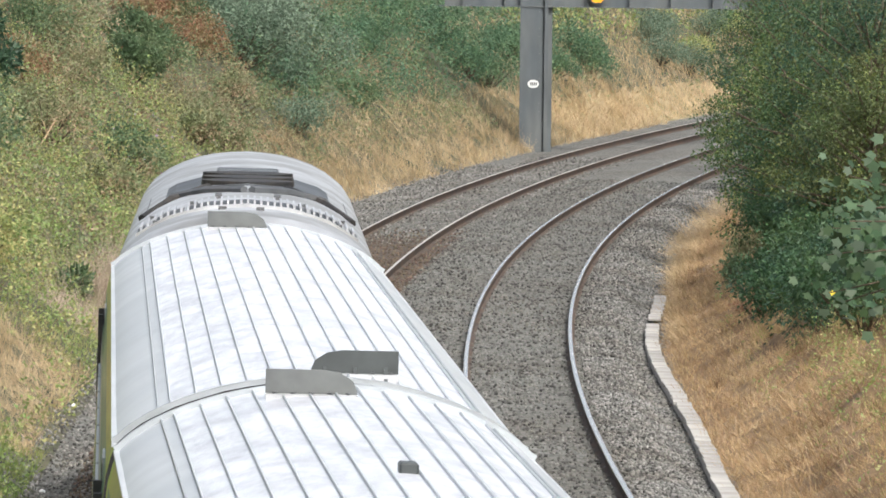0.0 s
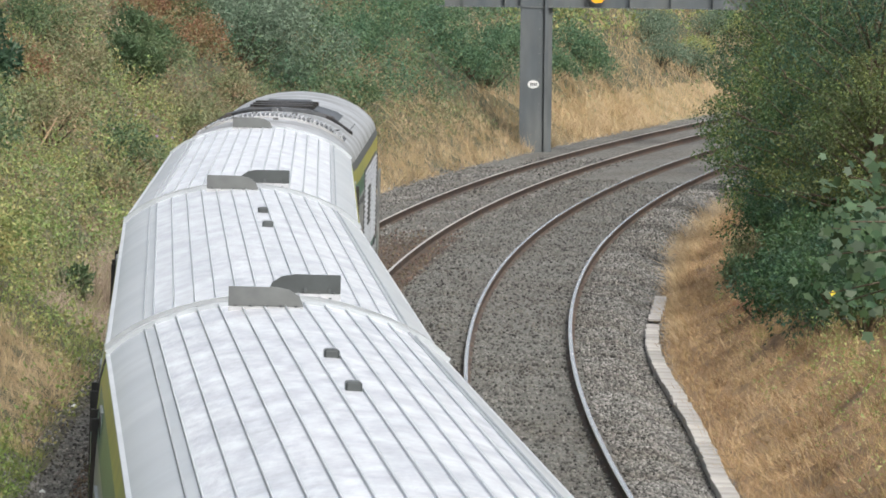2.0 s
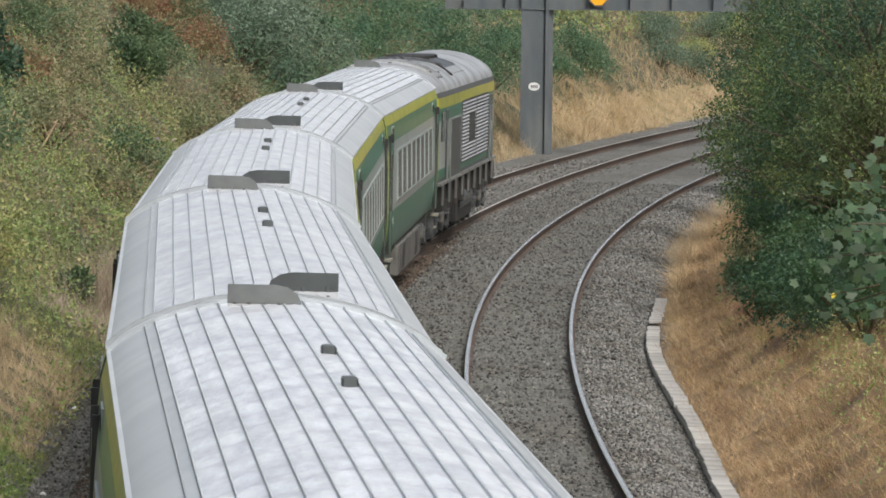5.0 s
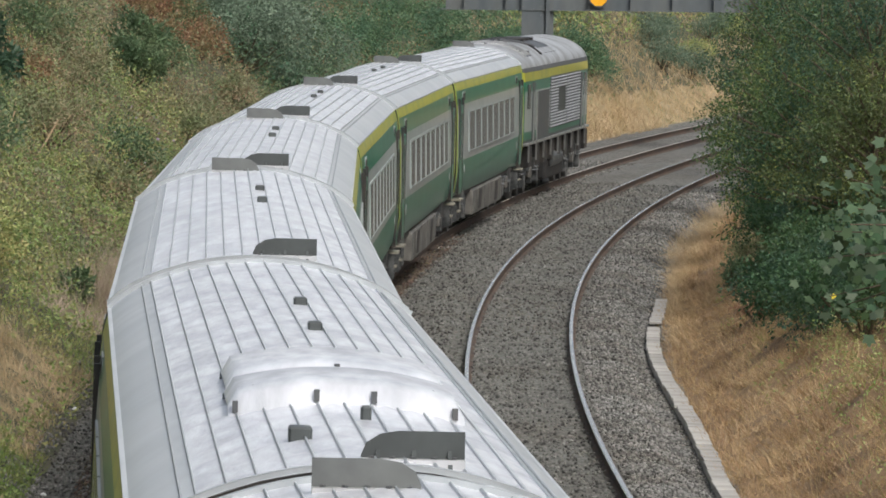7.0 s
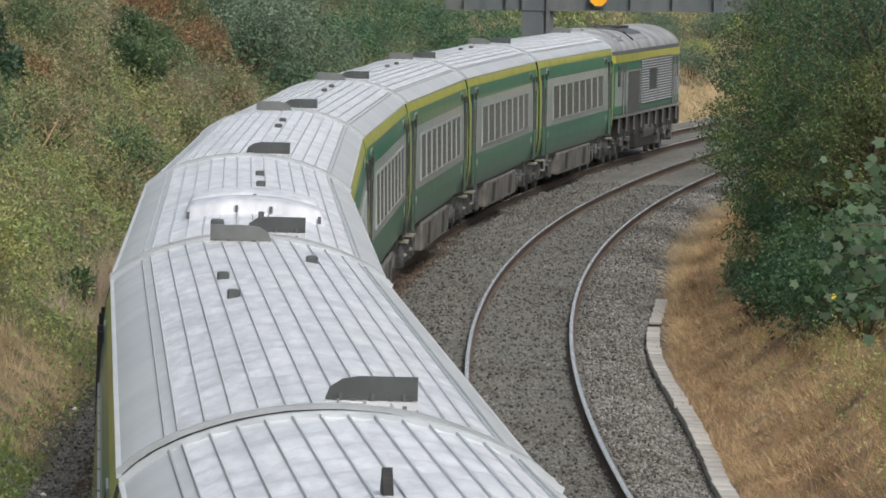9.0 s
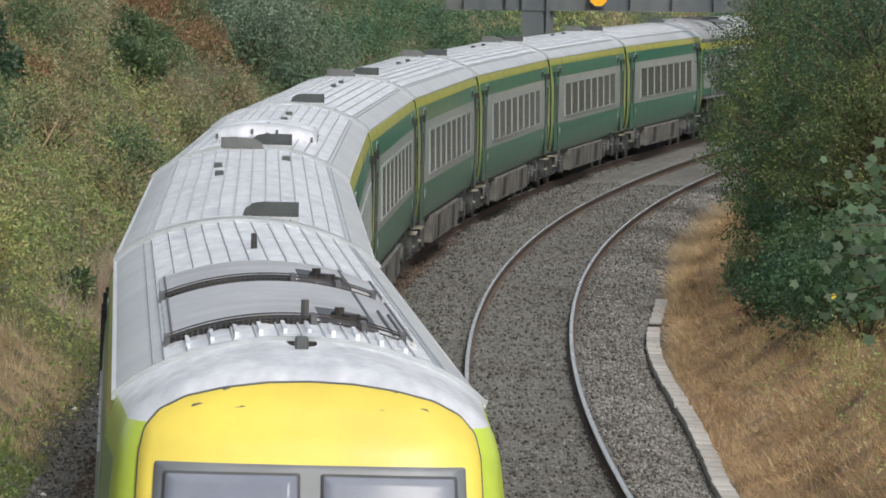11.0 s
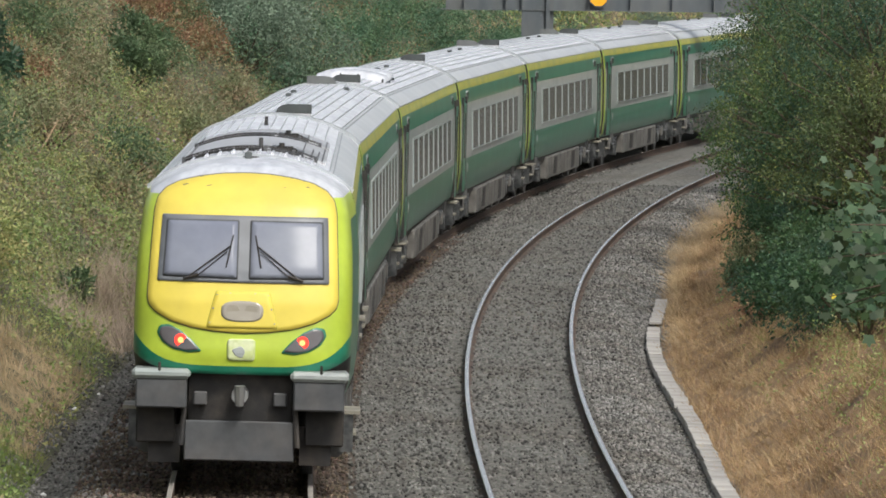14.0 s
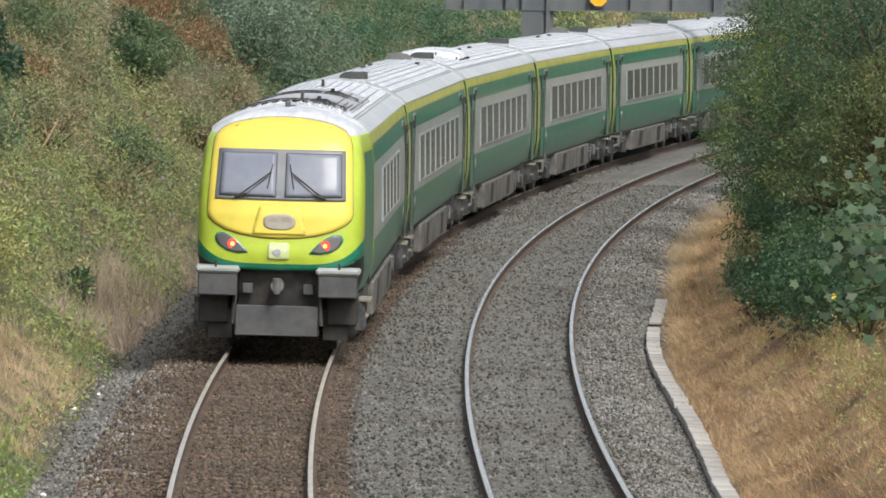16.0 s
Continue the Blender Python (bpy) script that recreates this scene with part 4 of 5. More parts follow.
def side_details(y0, y1, parent, panes=8, first=None, pane_w=1.74, step=1.98, nose=False):
    """Window panes, doors and small marks on both flanks."""
    mid = 0.5 * (y0 + y1) + (0.9 if nose else 0)
    pane = frame_ = None
    for sg in (1, -1):
        for i in range(panes):
            y = mid + (i - (panes - 1) / 2) * step
            m = Matrix.Translation((sg * 1.373, y, 2.32)) @ Matrix.Rotation(radians(-1.6 * sg), 4, "Y")
            if pane is None:
                bm = boxes((-0.02, 0.014, -pane_w / 2, pane_w / 2, -0.44, 0.42))
                pane = part("window", bm, M_GLASS, parent, "tinted window pane", bevel=0.01)
                pane.matrix_basis = m
                bm = boxes((-0.02, 0.024, -pane_w / 2 - 0.03, -pane_w / 2, -0.47, 0.45), (-0.02, 0.024, pane_w / 2, pane_w / 2 + 0.03, -0.47, 0.45),
                           (-0.02, 0.024, -pane_w / 2, pane_w / 2, -0.47, -0.44), (-0.02, 0.024, -pane_w / 2, pane_w / 2, 0.42, 0.45))
                frame_ = part("frame", bm, M_GREY, pane)
            else:
                q = again(pane, "window", parent, m)
                again(frame_, "frame", q, Matrix())
        for y, nm in ((y0 + 1.25, "door"), (y1 - 1.25, "door")):
            if nose and y < 0:
                continue
            d = part("door", boxes((sg * 1.315, sg * 1.389, y - 0.42, y + 0.42, 1.0, 2.95)), M_GREEN, parent, "green plug door with a narrow window", bevel=0.012)
            part("pane", boxes((sg * 1.375, sg * 1.395, y - 0.2, y + 0.2, 1.75, 2.75)), M_GLASS, d)
            for k in (-0.52, 0.52):
                part("door_seal", boxes((sg * 1.325, sg * 1.392, y + k - 0.035, y + k + 0.035, 1.0, 3.1)), M_BLACK, parent)
        for y in (y0 + 2.5, y1 - 2.5):
            if nose and y < 0:
                continue
            dp = part("display", boxes((sg * 1.295, sg * 1.336, y - 0.42, y + 0.42, 2.93, 3.22)), M_GREY, parent, "small information display in a pale frame")
            part("screen", boxes((sg * 1.30, sg * 1.341, y - 0.34, y + 0.34, 2.97, 3.18)), M_BLACK, dp)
            bm = bmesh.new()
            prism(bm, [(y + 0.17 * math.cos(k * 0.7), 1.50 + 0.10 * math.sin(k * 0.7)) for k in range(9)], sg * 1.36, sg * 1.384, "x")
            part("emblem", bm, M_GREY, parent, "small pale rounded emblem")
        part("side_lamp", boxes((sg * 1.265, sg * 1.305, mid - 0.06, mid + 0.06, 3.0, 3.2)), M_DARK, parent)


def bogie(y, parent, loco=False):
    """A two-axled truck: frame, wheels, springs and dampers."""
    g = part("bogie", boxes((-1.08, -0.92, y - 1.75, y + 1.75, 0.55, 0.75), (0.92, 1.08, y - 1.75, y + 1.75, 0.55, 0.75), (-0.95, 0.95, y - 0.3, y + 0.3, 0.5, 0.8)), M_BLACK, parent, "black iron bogie frame", bevel=0.02)
    for a in (-1.28, 1.28) if not loco else (-1.85, 0.0, 1.85):
        for sg in (1, -1):
            bm = bmesh.new()
            rod(bm, (sg * 0.74, y + a, 0.45), (sg * 0.87, y + a, 0.45), 0.45, n=24)
            rod(bm, (sg * 0.87, y + a, 0.45), (sg * 1.12, y + a, 0.45), 0.12, n=10)
            part("wheel", bm, M_DARK, g)
            bm = boxes((sg * 1.02, sg * 1.22, y + a - 0.17, y + a + 0.17, 0.33, 0.6))
            part("axle_box", bm, M_BOGIE, g, bevel=0.02)
            for k in (-0.25, 0.25):
                bm = bmesh.new()
                rings = []
                for q in range(9):
                    r = 0.10 if q % 2 else 0.07
                    rings.append([bm.verts.new((sg * 1.14 + r * math.cos(0.6283 * w), y + a + k + r * math.sin(0.6283 * w), 0.58 + 0.043 * q)) for w in range(10)])
                for lo, hi in zip(rings, rings[1:]):
                    for w in range(10):
                        bm.faces.new((lo[w], lo[(w + 1) % 10], hi[(w + 1) % 10], hi[w]))
                part("spring", bm, M_BOGIE, g)
    for sg in (1, -1):
        bm = bmesh.new()
        rod(bm, (sg * 1.2, y - 0.9, 0.72), (sg * 1.2, y + 0.5, 0.8), 0.05, n=8)
        rod(bm, (sg * 1.05, y, 0.7), (sg * 1.05, y, 1.0), 0.26, n=14)
        part("damper", bm, M_BOGIE, g)
        for k in (-2.05, 2.05):
            part("sand_pipe", boxes((sg * 1.0, sg * 1.2, y + k - 0.06, y + k + 0.06, 0.28, 0.85)), M_BOGIE, g, bevel=0.01)
        part("brake_cylinder", boxes((sg * 1.05, sg * 1.27, y - 0.75, y - 0.35, 0.5, 0.78)), M_SKIRT, g, bevel=0.03)
    return g


def under(y0, y1, parent):
    """Equipment cases between the trucks, with slanting vents, and stepped footplates at each end."""
    case = part("skirt", boxes((-1.30, 1.30, -5.0, 5.0, 0.32, 0.90)), M_SKIRT, parent, "dusty grey underfloor equipment case", bevel=0.03)
    for sg in (1, -1):
        for y in (-3.2, 2.4):
            bm = bmesh.new()
            prism(bm, [(y, 0.40), (y + 0.95, 0.40), (y + 1.15, 0.84), (y + 0.2, 0.84)], sg * 1.29, sg * 1.312, "x")
            part("vent", bm, M_BLACK, case, "dark slanting vent")
        for y in (-4.3, -1.0, 1.2, 4.4):
            part("panel_joint", boxes((sg * 1.29, sg * 1.306, y - 0.02, y + 0.02, 0.34, 0.88)), M_DARK, case)
        part("sole_bar", boxes((sg * 1.10, sg * 1.235, y0 + 0.3, y1 - 0.3, 0.86, 0.94)), M_BLACK, parent)
        for y in (y0 + 1.1, y1 - 1.1):
            st = part("step", boxes((sg * 1.05, sg * 1.44, y - 0.45, y + 0.45, 0.86, 0.90)), M_STEP, parent, "worn pale door step")
            part("lower_step", boxes((sg * 1.05, sg * 1.40, y - 0.38, y + 0.38, 0.60, 0.63)), M_STEP, st)
            part("hanger", boxes((sg * 1.05, sg * 1.10, y - 0.38, y + 0.38, 0.40, 0.86), (sg * 1.10, sg * 1.36, y - 0.42, y - 0.38, 0.40, 0.86), (sg * 1.10, sg * 1.36, y + 0.38, y + 0.42, 0.40, 0.86)), M_BOGIE, st)
            bm = bmesh.new()
            rod(bm, (sg * 1.15, y - 0.2, 0.45), (sg * 1.15, y + 0.35, 0.45), 0.13, n=12)
            part("air_reservoir", bm, M_BOGIE, st)
    for y in (-8.0, 8.0):
        bogie(y, parent)


def fin(y, side, parent):
    """An upright plate across the roof with one rounded shoulder."""
    w, h, z = 0.55, 0.19, 3.84
    paint = M_FIN if side > 0 else M_PALEPLATE
    pts = [(0, -0.06), (w, -0.06)]
    pts += [(w - 0.2 + 0.2 * math.cos(radians(a)), h - 0.13 + 0.13 * math.sin(radians(a))) for a in (0, 30, 60, 90)] + [(0, h)]
    bm = bmesh.new()
    if side < 0:
        pts = [(-0.40 + x, z + q) for x, q in pts]
    else:
        pts = [(0.50 - x, z + q) for x, q in pts]
    prism(bm, pts, y - 0.012, y + 0.012)
    f = part("roof_fin", bm, paint, parent, "dark grey upright plate with one rounded shoulder" if side > 0 else "pale grey upright plate with one rounded shoulder")
    bm = bmesh.new()
    prism(bm, [(pts[0][0], z - 0.03), (pts[1][0], z - 0.03), (pts[1][0], z + 0.045), (pts[0][0], z + 0.045)], y - 0.09, y - 0.012)
    part("base_angle", bm, M_CASING, f)
    for k in range(5):
        bm = bmesh.new()
        x = pts[0][0] + (pts[1][0] - pts[0][0]) * (0.1 + 0.2 * k)
        rod(bm, (x, y - 0.05, z + 0.04), (x, y - 0.05, z + 0.058), 0.016, n=6)
        part("bolt", bm, M_DARK, f)
    for x in (0.08, 0.27, 0.46):
        xx = (-0.40 + x) if side < 0 else 0.50 - x
        d = 0.16 if side < 0 else -0.16
        bm = bmesh.new()
        prism(bm, [(y, z - 0.04), (y + d, z - 0.04), (y, z + 0.1)], xx - 0.012, xx + 0.012, "x")
        part("gusset", bm, paint, f)


def roof_box(x, y, parent, w=0.10, d=0.18, h=0.055):
    z = roof_z(x)
    bm = boxes((x - w / 2, x + w / 2, y - d / 2, y + d / 2, z - 0.05, z + h))
    return part("roof_vent", bm, M_FIN, parent, "small boxed roof vent", bevel=0.012)


def gangway(y, parent):
    """Ribbed rubber bellows on one end."""
    sg = 1 if y > 0 else -1
    g = None
    for i in range(3):
        bm = bmesh.new()
        w = 1.02 - 0.05 * (i % 2)
        a = y + sg * 0.09 * i
        prism(bm, [(-w, 1.0), (w, 1.0), (w, 3.3), (w - 0.25, 3.6), (-w + 0.25, 3.6), (-w, 3.3)], a, a + sg * 0.085)
        g = part("gangway", bm, M_BLACK, parent if g is None else g, "black rubber gangway bellows")
        if i == 0:
            first = g
        g = first


def coach(label, front=True, rear=True, vents=((0.12, 6.7), (0.12, 10.0)), pod=False, wrinkle=0.004):
    c = tagged(new("railway_coach"), label, "railway coach", "coaches of the train")
    y0, y1 = -LONG / 2, LONG / 2
    coach_body(y0, y1, c, wrinkle)
    side_details(y0, y1, c)
    under(y0, y1, c)
    if front:
        fin(y1 - 0.75, -1, c)
    if rear:
        fin(y0 + 0.75, 1, c)
    for x, d in vents:
        roof_box(x, y1 - d, c)
    gangway(y0, c)
    gangway(y1, c)
    if pod:
        galley_pod(c, y0 + 5.0)
    return c


def galley_pod(c, y):
    """The raised curved casing on the kitchen coach, in two steps with dark latches."""
    def shell(a, b, lift, half):
        bm = bmesh.new()
        xs = [0.04 + half * i / 12 for i in range(-12, 13)]
        rings = []
        for yy, up in ((a, -0.02), (a + 0.12, lift * 0.75), (a + 0.3, lift), (b - 0.3, lift), (b - 0.12, lift * 0.75), (b, -0.02)):
            rings.append([bm.verts.new((x, yy, roof_z(x) + up * (1 if abs(x - 0.04) < half * 0.97 else 0.4))) for x in xs])
        for r0, r1 in zip(rings, rings[1:]):
            for i in range(len(xs) - 1):
                bm.faces.new((r0[i], r0[i + 1], r1[i + 1], r1[i])).smooth = True
        return bm
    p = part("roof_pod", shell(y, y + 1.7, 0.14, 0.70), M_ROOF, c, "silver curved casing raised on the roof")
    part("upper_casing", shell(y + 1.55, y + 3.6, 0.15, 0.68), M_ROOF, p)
    for x, dy in ((-0.62, 0.06), (-0.14, 0.06), (0.2, 0.06), (0.68, 0.06), (-0.5, 0.36), (0.04, 0.36), (0.55, 0.36), (-0.45, 1.85), (0.04, 1.75), (0.5, 1.85)):
        z = roof_z(x) + (0.08 if dy < 0.2 else 0.13)
        part("latch", boxes((x - 0.016, x + 0.016, y + dy - 0.04, y + dy + 0.02, z - 0.06, z + 0.008)), M_DARK, p)
    roof_box(-0.32, y - 2.6, c, 0.13, 0.2, 0.07)
    roof_box(0.1, y - 1.2, c, 0.06, 0.12, 0.08)


# ---- locomotive ----
def locomotive():
    c = tagged(new("locomotive"), "green and silver diesel locomotive with louvred sides and sooty roof", "locomotive")
    y0, y1 = -10.3, 10.3
    side = [(1.30, 1.36), (1.32, 1.52), (1.32, 1.72), (1.32, 2.2), (1.32, 2.74), (1.32, 3.0), (1.31, 3.23), (1.28, 3.34)]
    band = [4, 0, 5, 5, 0, 2, 4]
    roof = [(1.28, 3.34), (1.245, 3.43), (1.19, 3.51), (1.12, 3.58), (0.97, 3.69), (0.80, 3.775), (0.62, 3.84), (0.42, 3.885), (0.2, 3.91), (0.0, 3.92)]
    ys = [y0, y0 + 0.45, y0 + 2.2, y0 + 2.6, y1 - 2.6, y1 - 2.2, y1 - 0.45, y1]
    pinch = [0.90, 0.985, 1, 1, 1, 1, 0.985, 0.90]
    bm = bmesh.new()
    full = side + roof[1:]
    fullb = band + [6] * 9
    for sg in (1, -1):
        cols = [[bm.verts.new((sg * x * k, y, z if z < 3.2 else 3.2 + (z - 3.2) * (1 if 0 < i < len(ys) - 1 else 0.8))) for x, z in full] for i, (y, k) in enumerate(zip(ys, pinch))]
        for i in range(len(ys) - 1):
            for k in range(len(full) - 1):
                f = bm.faces.new((cols[i][k], cols[i + 1][k], cols[i + 1][k + 1], cols[i][k + 1]))
                f.material_index = fullb[k]
                f.smooth = k > 6
                if i in (0, len(ys) - 2) and k in (2, 3, 4):
                    f.material_index = 0
        for i in (0, len(ys) - 1):
            f = bm.faces.new([v for v in cols[i]] + [bm.verts.new((0, ys[i], 1.36))])
            f.material_index = 2
    part("body", bm, [M_GREEN, M_GREY, M_BAND, M_WHITE, M_DARK, M_GREY, M_LOCOROOF], c)
    for sg in (1, -1):
        for yy in (y0 + 1.5, y1 - 1.5):
            w = part("cab_window", boxes((sg * 1.30, sg * 1.327, yy - 0.4, yy + 0.4, 2.3, 2.92)), M_GLASS, c, bevel=0.008)
        for yy in (y0 + 2.75, y1 - 2.75):
            d = part("cab_door", boxes((sg * 1.30, sg * 1.332, yy - 0.36, yy + 0.36, 1.45, 2.95)), M_DARK, c, "dark cab door between chrome handrails", bevel=0.01)
            for k in (-0.48, 0.48):
                bm = bmesh.new()
                rod(bm, (sg * 1.38, yy + k, 1.4), (sg * 1.38, yy + k, 2.7), 0.02, n=6)
                part("handrail", bm, M_STEEL, d)
        part("engine_door", boxes((sg * 1.30, sg * 1.328, y0 + 4.0, y0 + 7.4, 1.45, 2.70)), M_DARK, c, "dark engine-room door panel", bevel=0.01)
        gr = part("louvre_frame", boxes((sg * 1.29, sg * 1.328, -2.6, 7.1, 1.64, 3.02)), M_FIN, c, "dark frame behind silver louvre slats")
        bm = bmesh.new()
        for i in range(17):
            z = 1.68 + 0.079 * i
            for a, b in ((-2.5, -0.4), (-0.4, 2.4), (2.6, 7.0)):
                if a == -0.4 and 4 < i < 13:
                    for a2, b2 in ((-0.4, -0.2), (2.2, 2.4)):
                        prism(bm, [(sg * 1.326, z), (sg * 1.352, z + 0.002), (sg * 1.33, z + 0.03)], a2, b2)
                else:
                    prism(bm, [(sg * 1.326, z), (sg * 1.352, z + 0.002), (sg * 1.33, z + 0.03)], a, b)
        part("louvre_slats", bm, M_CASING, gr, "silver louvre slats")
        part("sill", boxes((sg * 1.28, sg * 1.37, y0 + 0.4, y1 - 0.4, 1.38, 1.44)), M_STEEL, c, "thin silver sill rail along the frame")
        for i in range(9):
            yy = y0 + 1.2 + 2.2 * i
            bm = bmesh.new()
            rod(bm, (sg * 1.36, yy, 0.95), (sg * 1.36, yy, 1.45), 0.025, n=6)
            part("grab_rail", bm, M_STEEL, c)
            part("equipment_case", boxes((sg * 1.0, sg * 1.34, yy + 0.3, yy + 1.2, 0.80, 1.34)), M_BLACK, c, bevel=0.02)
        bm = bmesh.new()
        rod(bm, (sg * 1.12, -1.6, 0.8), (sg * 1.12, 1.6, 0.8), 0.24, n=14)
        part("air_tank", bm, M_BOGIE, c, "grey cylindrical air tank")
    part("fuel_tank", boxes((-1.25, 1.25, -2.8, 2.8, 0.3, 1.34)), M_BLACK, c, bevel=0.06)
    for y in (-6.6, 6.6):
        bogie(y, c, True)
    for y, sg in ((y0, -1), (y1, 1)):
        part("buffer_beam", boxes((-1.25, 1.25, y - 0.25, y + 0.25, 0.75, 1.15)), M_BLACK, c, bevel=0.03)
        for x in (-0.88, 0.88):
            bm = bmesh.new()
            rod(bm, (x, y, 1.02), (x, y + sg * 0.5, 1.02), 0.12, n=12)
            rod(bm, (x, y + sg * 0.5, 1.02), (x, y + sg * 0.55, 1.02), 0.24, n=16)
            part("buffer", bm, M_BLACK, c)
        part("windscreen", boxes((-1.0, -0.06, y - 0.02, y + 0.02, 2.45, 3.1), (0.06, 1.0, y - 0.02, y + 0.02, 2.45, 3.1)), M_GLASS, c)

    # roof gear
    def lz(x):
        x = abs(x)
        return float(np.interp(x, [0, 0.42, 0.80, 1.12, 1.28], [3.92, 3.885, 3.775, 3.58, 3.34]))
    arch = [-1.1 + 0.1 * k for k in range(23)]
    bm = bmesh.new()
    prism(bm, [(x, lz(x) - 0.02) for x in arch] + [(x, lz(x) + 0.035) for x in arch[::-1]], y0 + 2.5, y0 + 2.62)
    part("cab_ridge", bm, M_LOCOROOF, c)
    bm = bmesh.new()
    prism(bm, [(x, lz(x) - 0.03) for x in arch] + [(x, lz(x) + 0.012) for x in arch[::-1]], y0 + 3.0, y0 + 4.3)
    g = part("roof_grille", bm, M_SOOT, c, "dark grille across the roof under pale slats")
    for i in range(-16, 17):
        x = i * 0.066
        part("slat", boxes((x - 0.010, x + 0.010, y0 + 3.02, y0 + 4.28, lz(x) - 0.03, lz(x) + 0.055)), M_CASING, g)
    for x in (-0.3, 0.3):
        part("roof_notch", boxes((x - 0.035, x + 0.035, y0 + 5.1, y0 + 5.5, 3.86, 3.94)), M_DARK, c)
    for sg in (1, -1):
        bm = bmesh.new()
        pts = [(0.04, 6.5), (0.42, 7.1), (0.80, 7.7)]
        for (xa, ya), (xb, yb) in zip(pts, pts[1:]):
            rod(bm, (sg * xa, y0 + ya, lz(xa) + 0.02), (sg * xb, y0 + yb, lz(xb) + 0.02), 0.05, n=6)
        part("hatch_edge", bm, M_DARK, c, "dark chevron edge of a roof hatch")
        bm = bmesh.new()
        pts = [(0.42, 8.2), (0.80, 7.4), (1.10, 6.9)]
        for (xa, ya), (xb, yb) in zip(pts, pts[1:]):
            rod(bm, (sg * xa, y0 + ya, lz(xa) + 0.01), (sg * xb, y0 + yb, lz(xb) + 0.005), 0.05, n=6)
        part("air_slot", bm, M_BLACK, c, "black slanting air intake slot")
    bm = bmesh.new()
    prism(bm, [(x, lz(x) - 0.03) for x in arch] + [(x * 0.98, lz(x) + 0.02) for x in arch[::-1]], y0 + 8.4, y0 + 12.0)
    part("fan_cowl", bm, M_SOOT, c, "sooty raised radiator cowl")
    bm = bmesh.new()
    for k in range(3):
        rod(bm, (0, y0 + 9.0 + 1.2 * k, 3.9), (0, y0 + 9.0 + 1.2 * k, 3.955), 0.5, n=24)
    part("roof_fan", bm, M_BLACK, c)
    part("exhaust", boxes((-0.35, 0.35, y0 + 12.4, y0 + 13.2, 3.85, 3.95)), M_SOOT, c, bevel=0.02)
    for x, yy in ((-0.95, 4.7), (0.95, 4.7), (-0.55, 4.55), (0.55, 4.55), (-0.9, 2.9), (0.9, 2.9), (0.12, 1.9), (-0.25, 2.2)):
        part("lifting_eye", boxes((x - 0.04, x + 0.04, y0 + yy - 0.05, y0 + yy + 0.05, lz(x) - 0.03, lz(x) + 0.035)), M_DARK, c)
    return c


# ---- driving trailer at the tail ----
NOSE = -LONG / 2 - 0.25


def hw(z):
    side = half_profile()
    zs, xs = [p[1] for p in side], [p[0] for p in side]
    if z <= 3.465:
        return float(np.interp(z, zs, xs))
    return float(np.interp(-z, -ROOF_Z, ROOF_E))


def rake(z):
    return float(np.interp(z, [0.9, 1.345, 1.36, 1.6, 2.2, 2.6, 3.35, 3.6, 3.72, 3.80, 3.86, 3.88], [0.7, 0.65, 0.04, 0.0, 0.08, 0.20, 0.58, 0.80, 0.98, 1.2, 1.8, 2.9]))


SLIM = 0.955


def face_y(x, z):
    e = min(1.0, abs(x) / max(hw(z) * SLIM, 1e-3))
    return NOSE + rake(z) + 0.10 * e * e + 0.85 * (1 - (1 - e ** 5) ** (1 / 5))


def on_face(outline, lift, centre=None, rings=6):
    """A panel that follows the nose, from an outline in x and z; lift stands it proud."""
    cx = centre[0] if centre else sum(p[0] for p in outline) / len(outline)
    cz = centre[1] if centre else sum(p[1] for p in outline) / len(outline)
    base = lift

    def proud(x, z):
        slope = (face_y(x, z + 0.02) - face_y(x, z - 0.02)) / 0.04
        return base + 0.030 * min(3.0, abs(slope)) + 0.002
    bm = bmesh.new()
    rows = []
    for r in range(1, rings + 1):
        k = r / rings
        rows.append([bm.verts.new((cx + (x - cx) * k, face_y(cx + (x - cx) * k, cz + (z - cz) * k) - proud(cx + (x - cx) * k, cz + (z - cz) * k), cz + (z - cz) * k)) for x, z in outline])
    mid = bm.verts.new((cx, face_y(cx, cz) - proud(cx, cz), cz))
    n = len(outline)
    for i in range(n):
        bm.faces.new((mid, rows[0][i], rows[0][(i + 1) % n])).smooth = True
        for a, b in zip(rows, rows[1:]):
            bm.faces.new((a[i], b[i], b[(i + 1) % n], a[(i + 1) % n])).smooth = True
    back = [bm.verts.new((x, face_y(x, z) + 0.01, z)) for x, z in outline]
    for i in range(n):
        bm.faces.new((rows[-1][i], back[i], back[(i + 1) % n], rows[-1][(i + 1) % n]))
    return bm


def rounded(pts, r=0.06, n=4, dense=6):
    """A polygon with rounded corners and points along its edges."""
    out = []
    m = len(pts)
    for i in range(m):
        a, b, c = Vector(pts[i - 1]), Vector(pts[i]), Vector(pts[(i + 1) % m])
        p, q = b + (a - b).normalized() * r, b + (c - b).normalized() * r
        for k in range(n + 1):
            t = k / n
            out.append(tuple(p * (1 - t) ** 2 + b * 2 * t * (1 - t) + q * t * t))
        nxt = c + (b - c).normalized() * r
        for k in range(1, dense):
            out.append(tuple(q + (nxt - q) * k / dense))
    return out


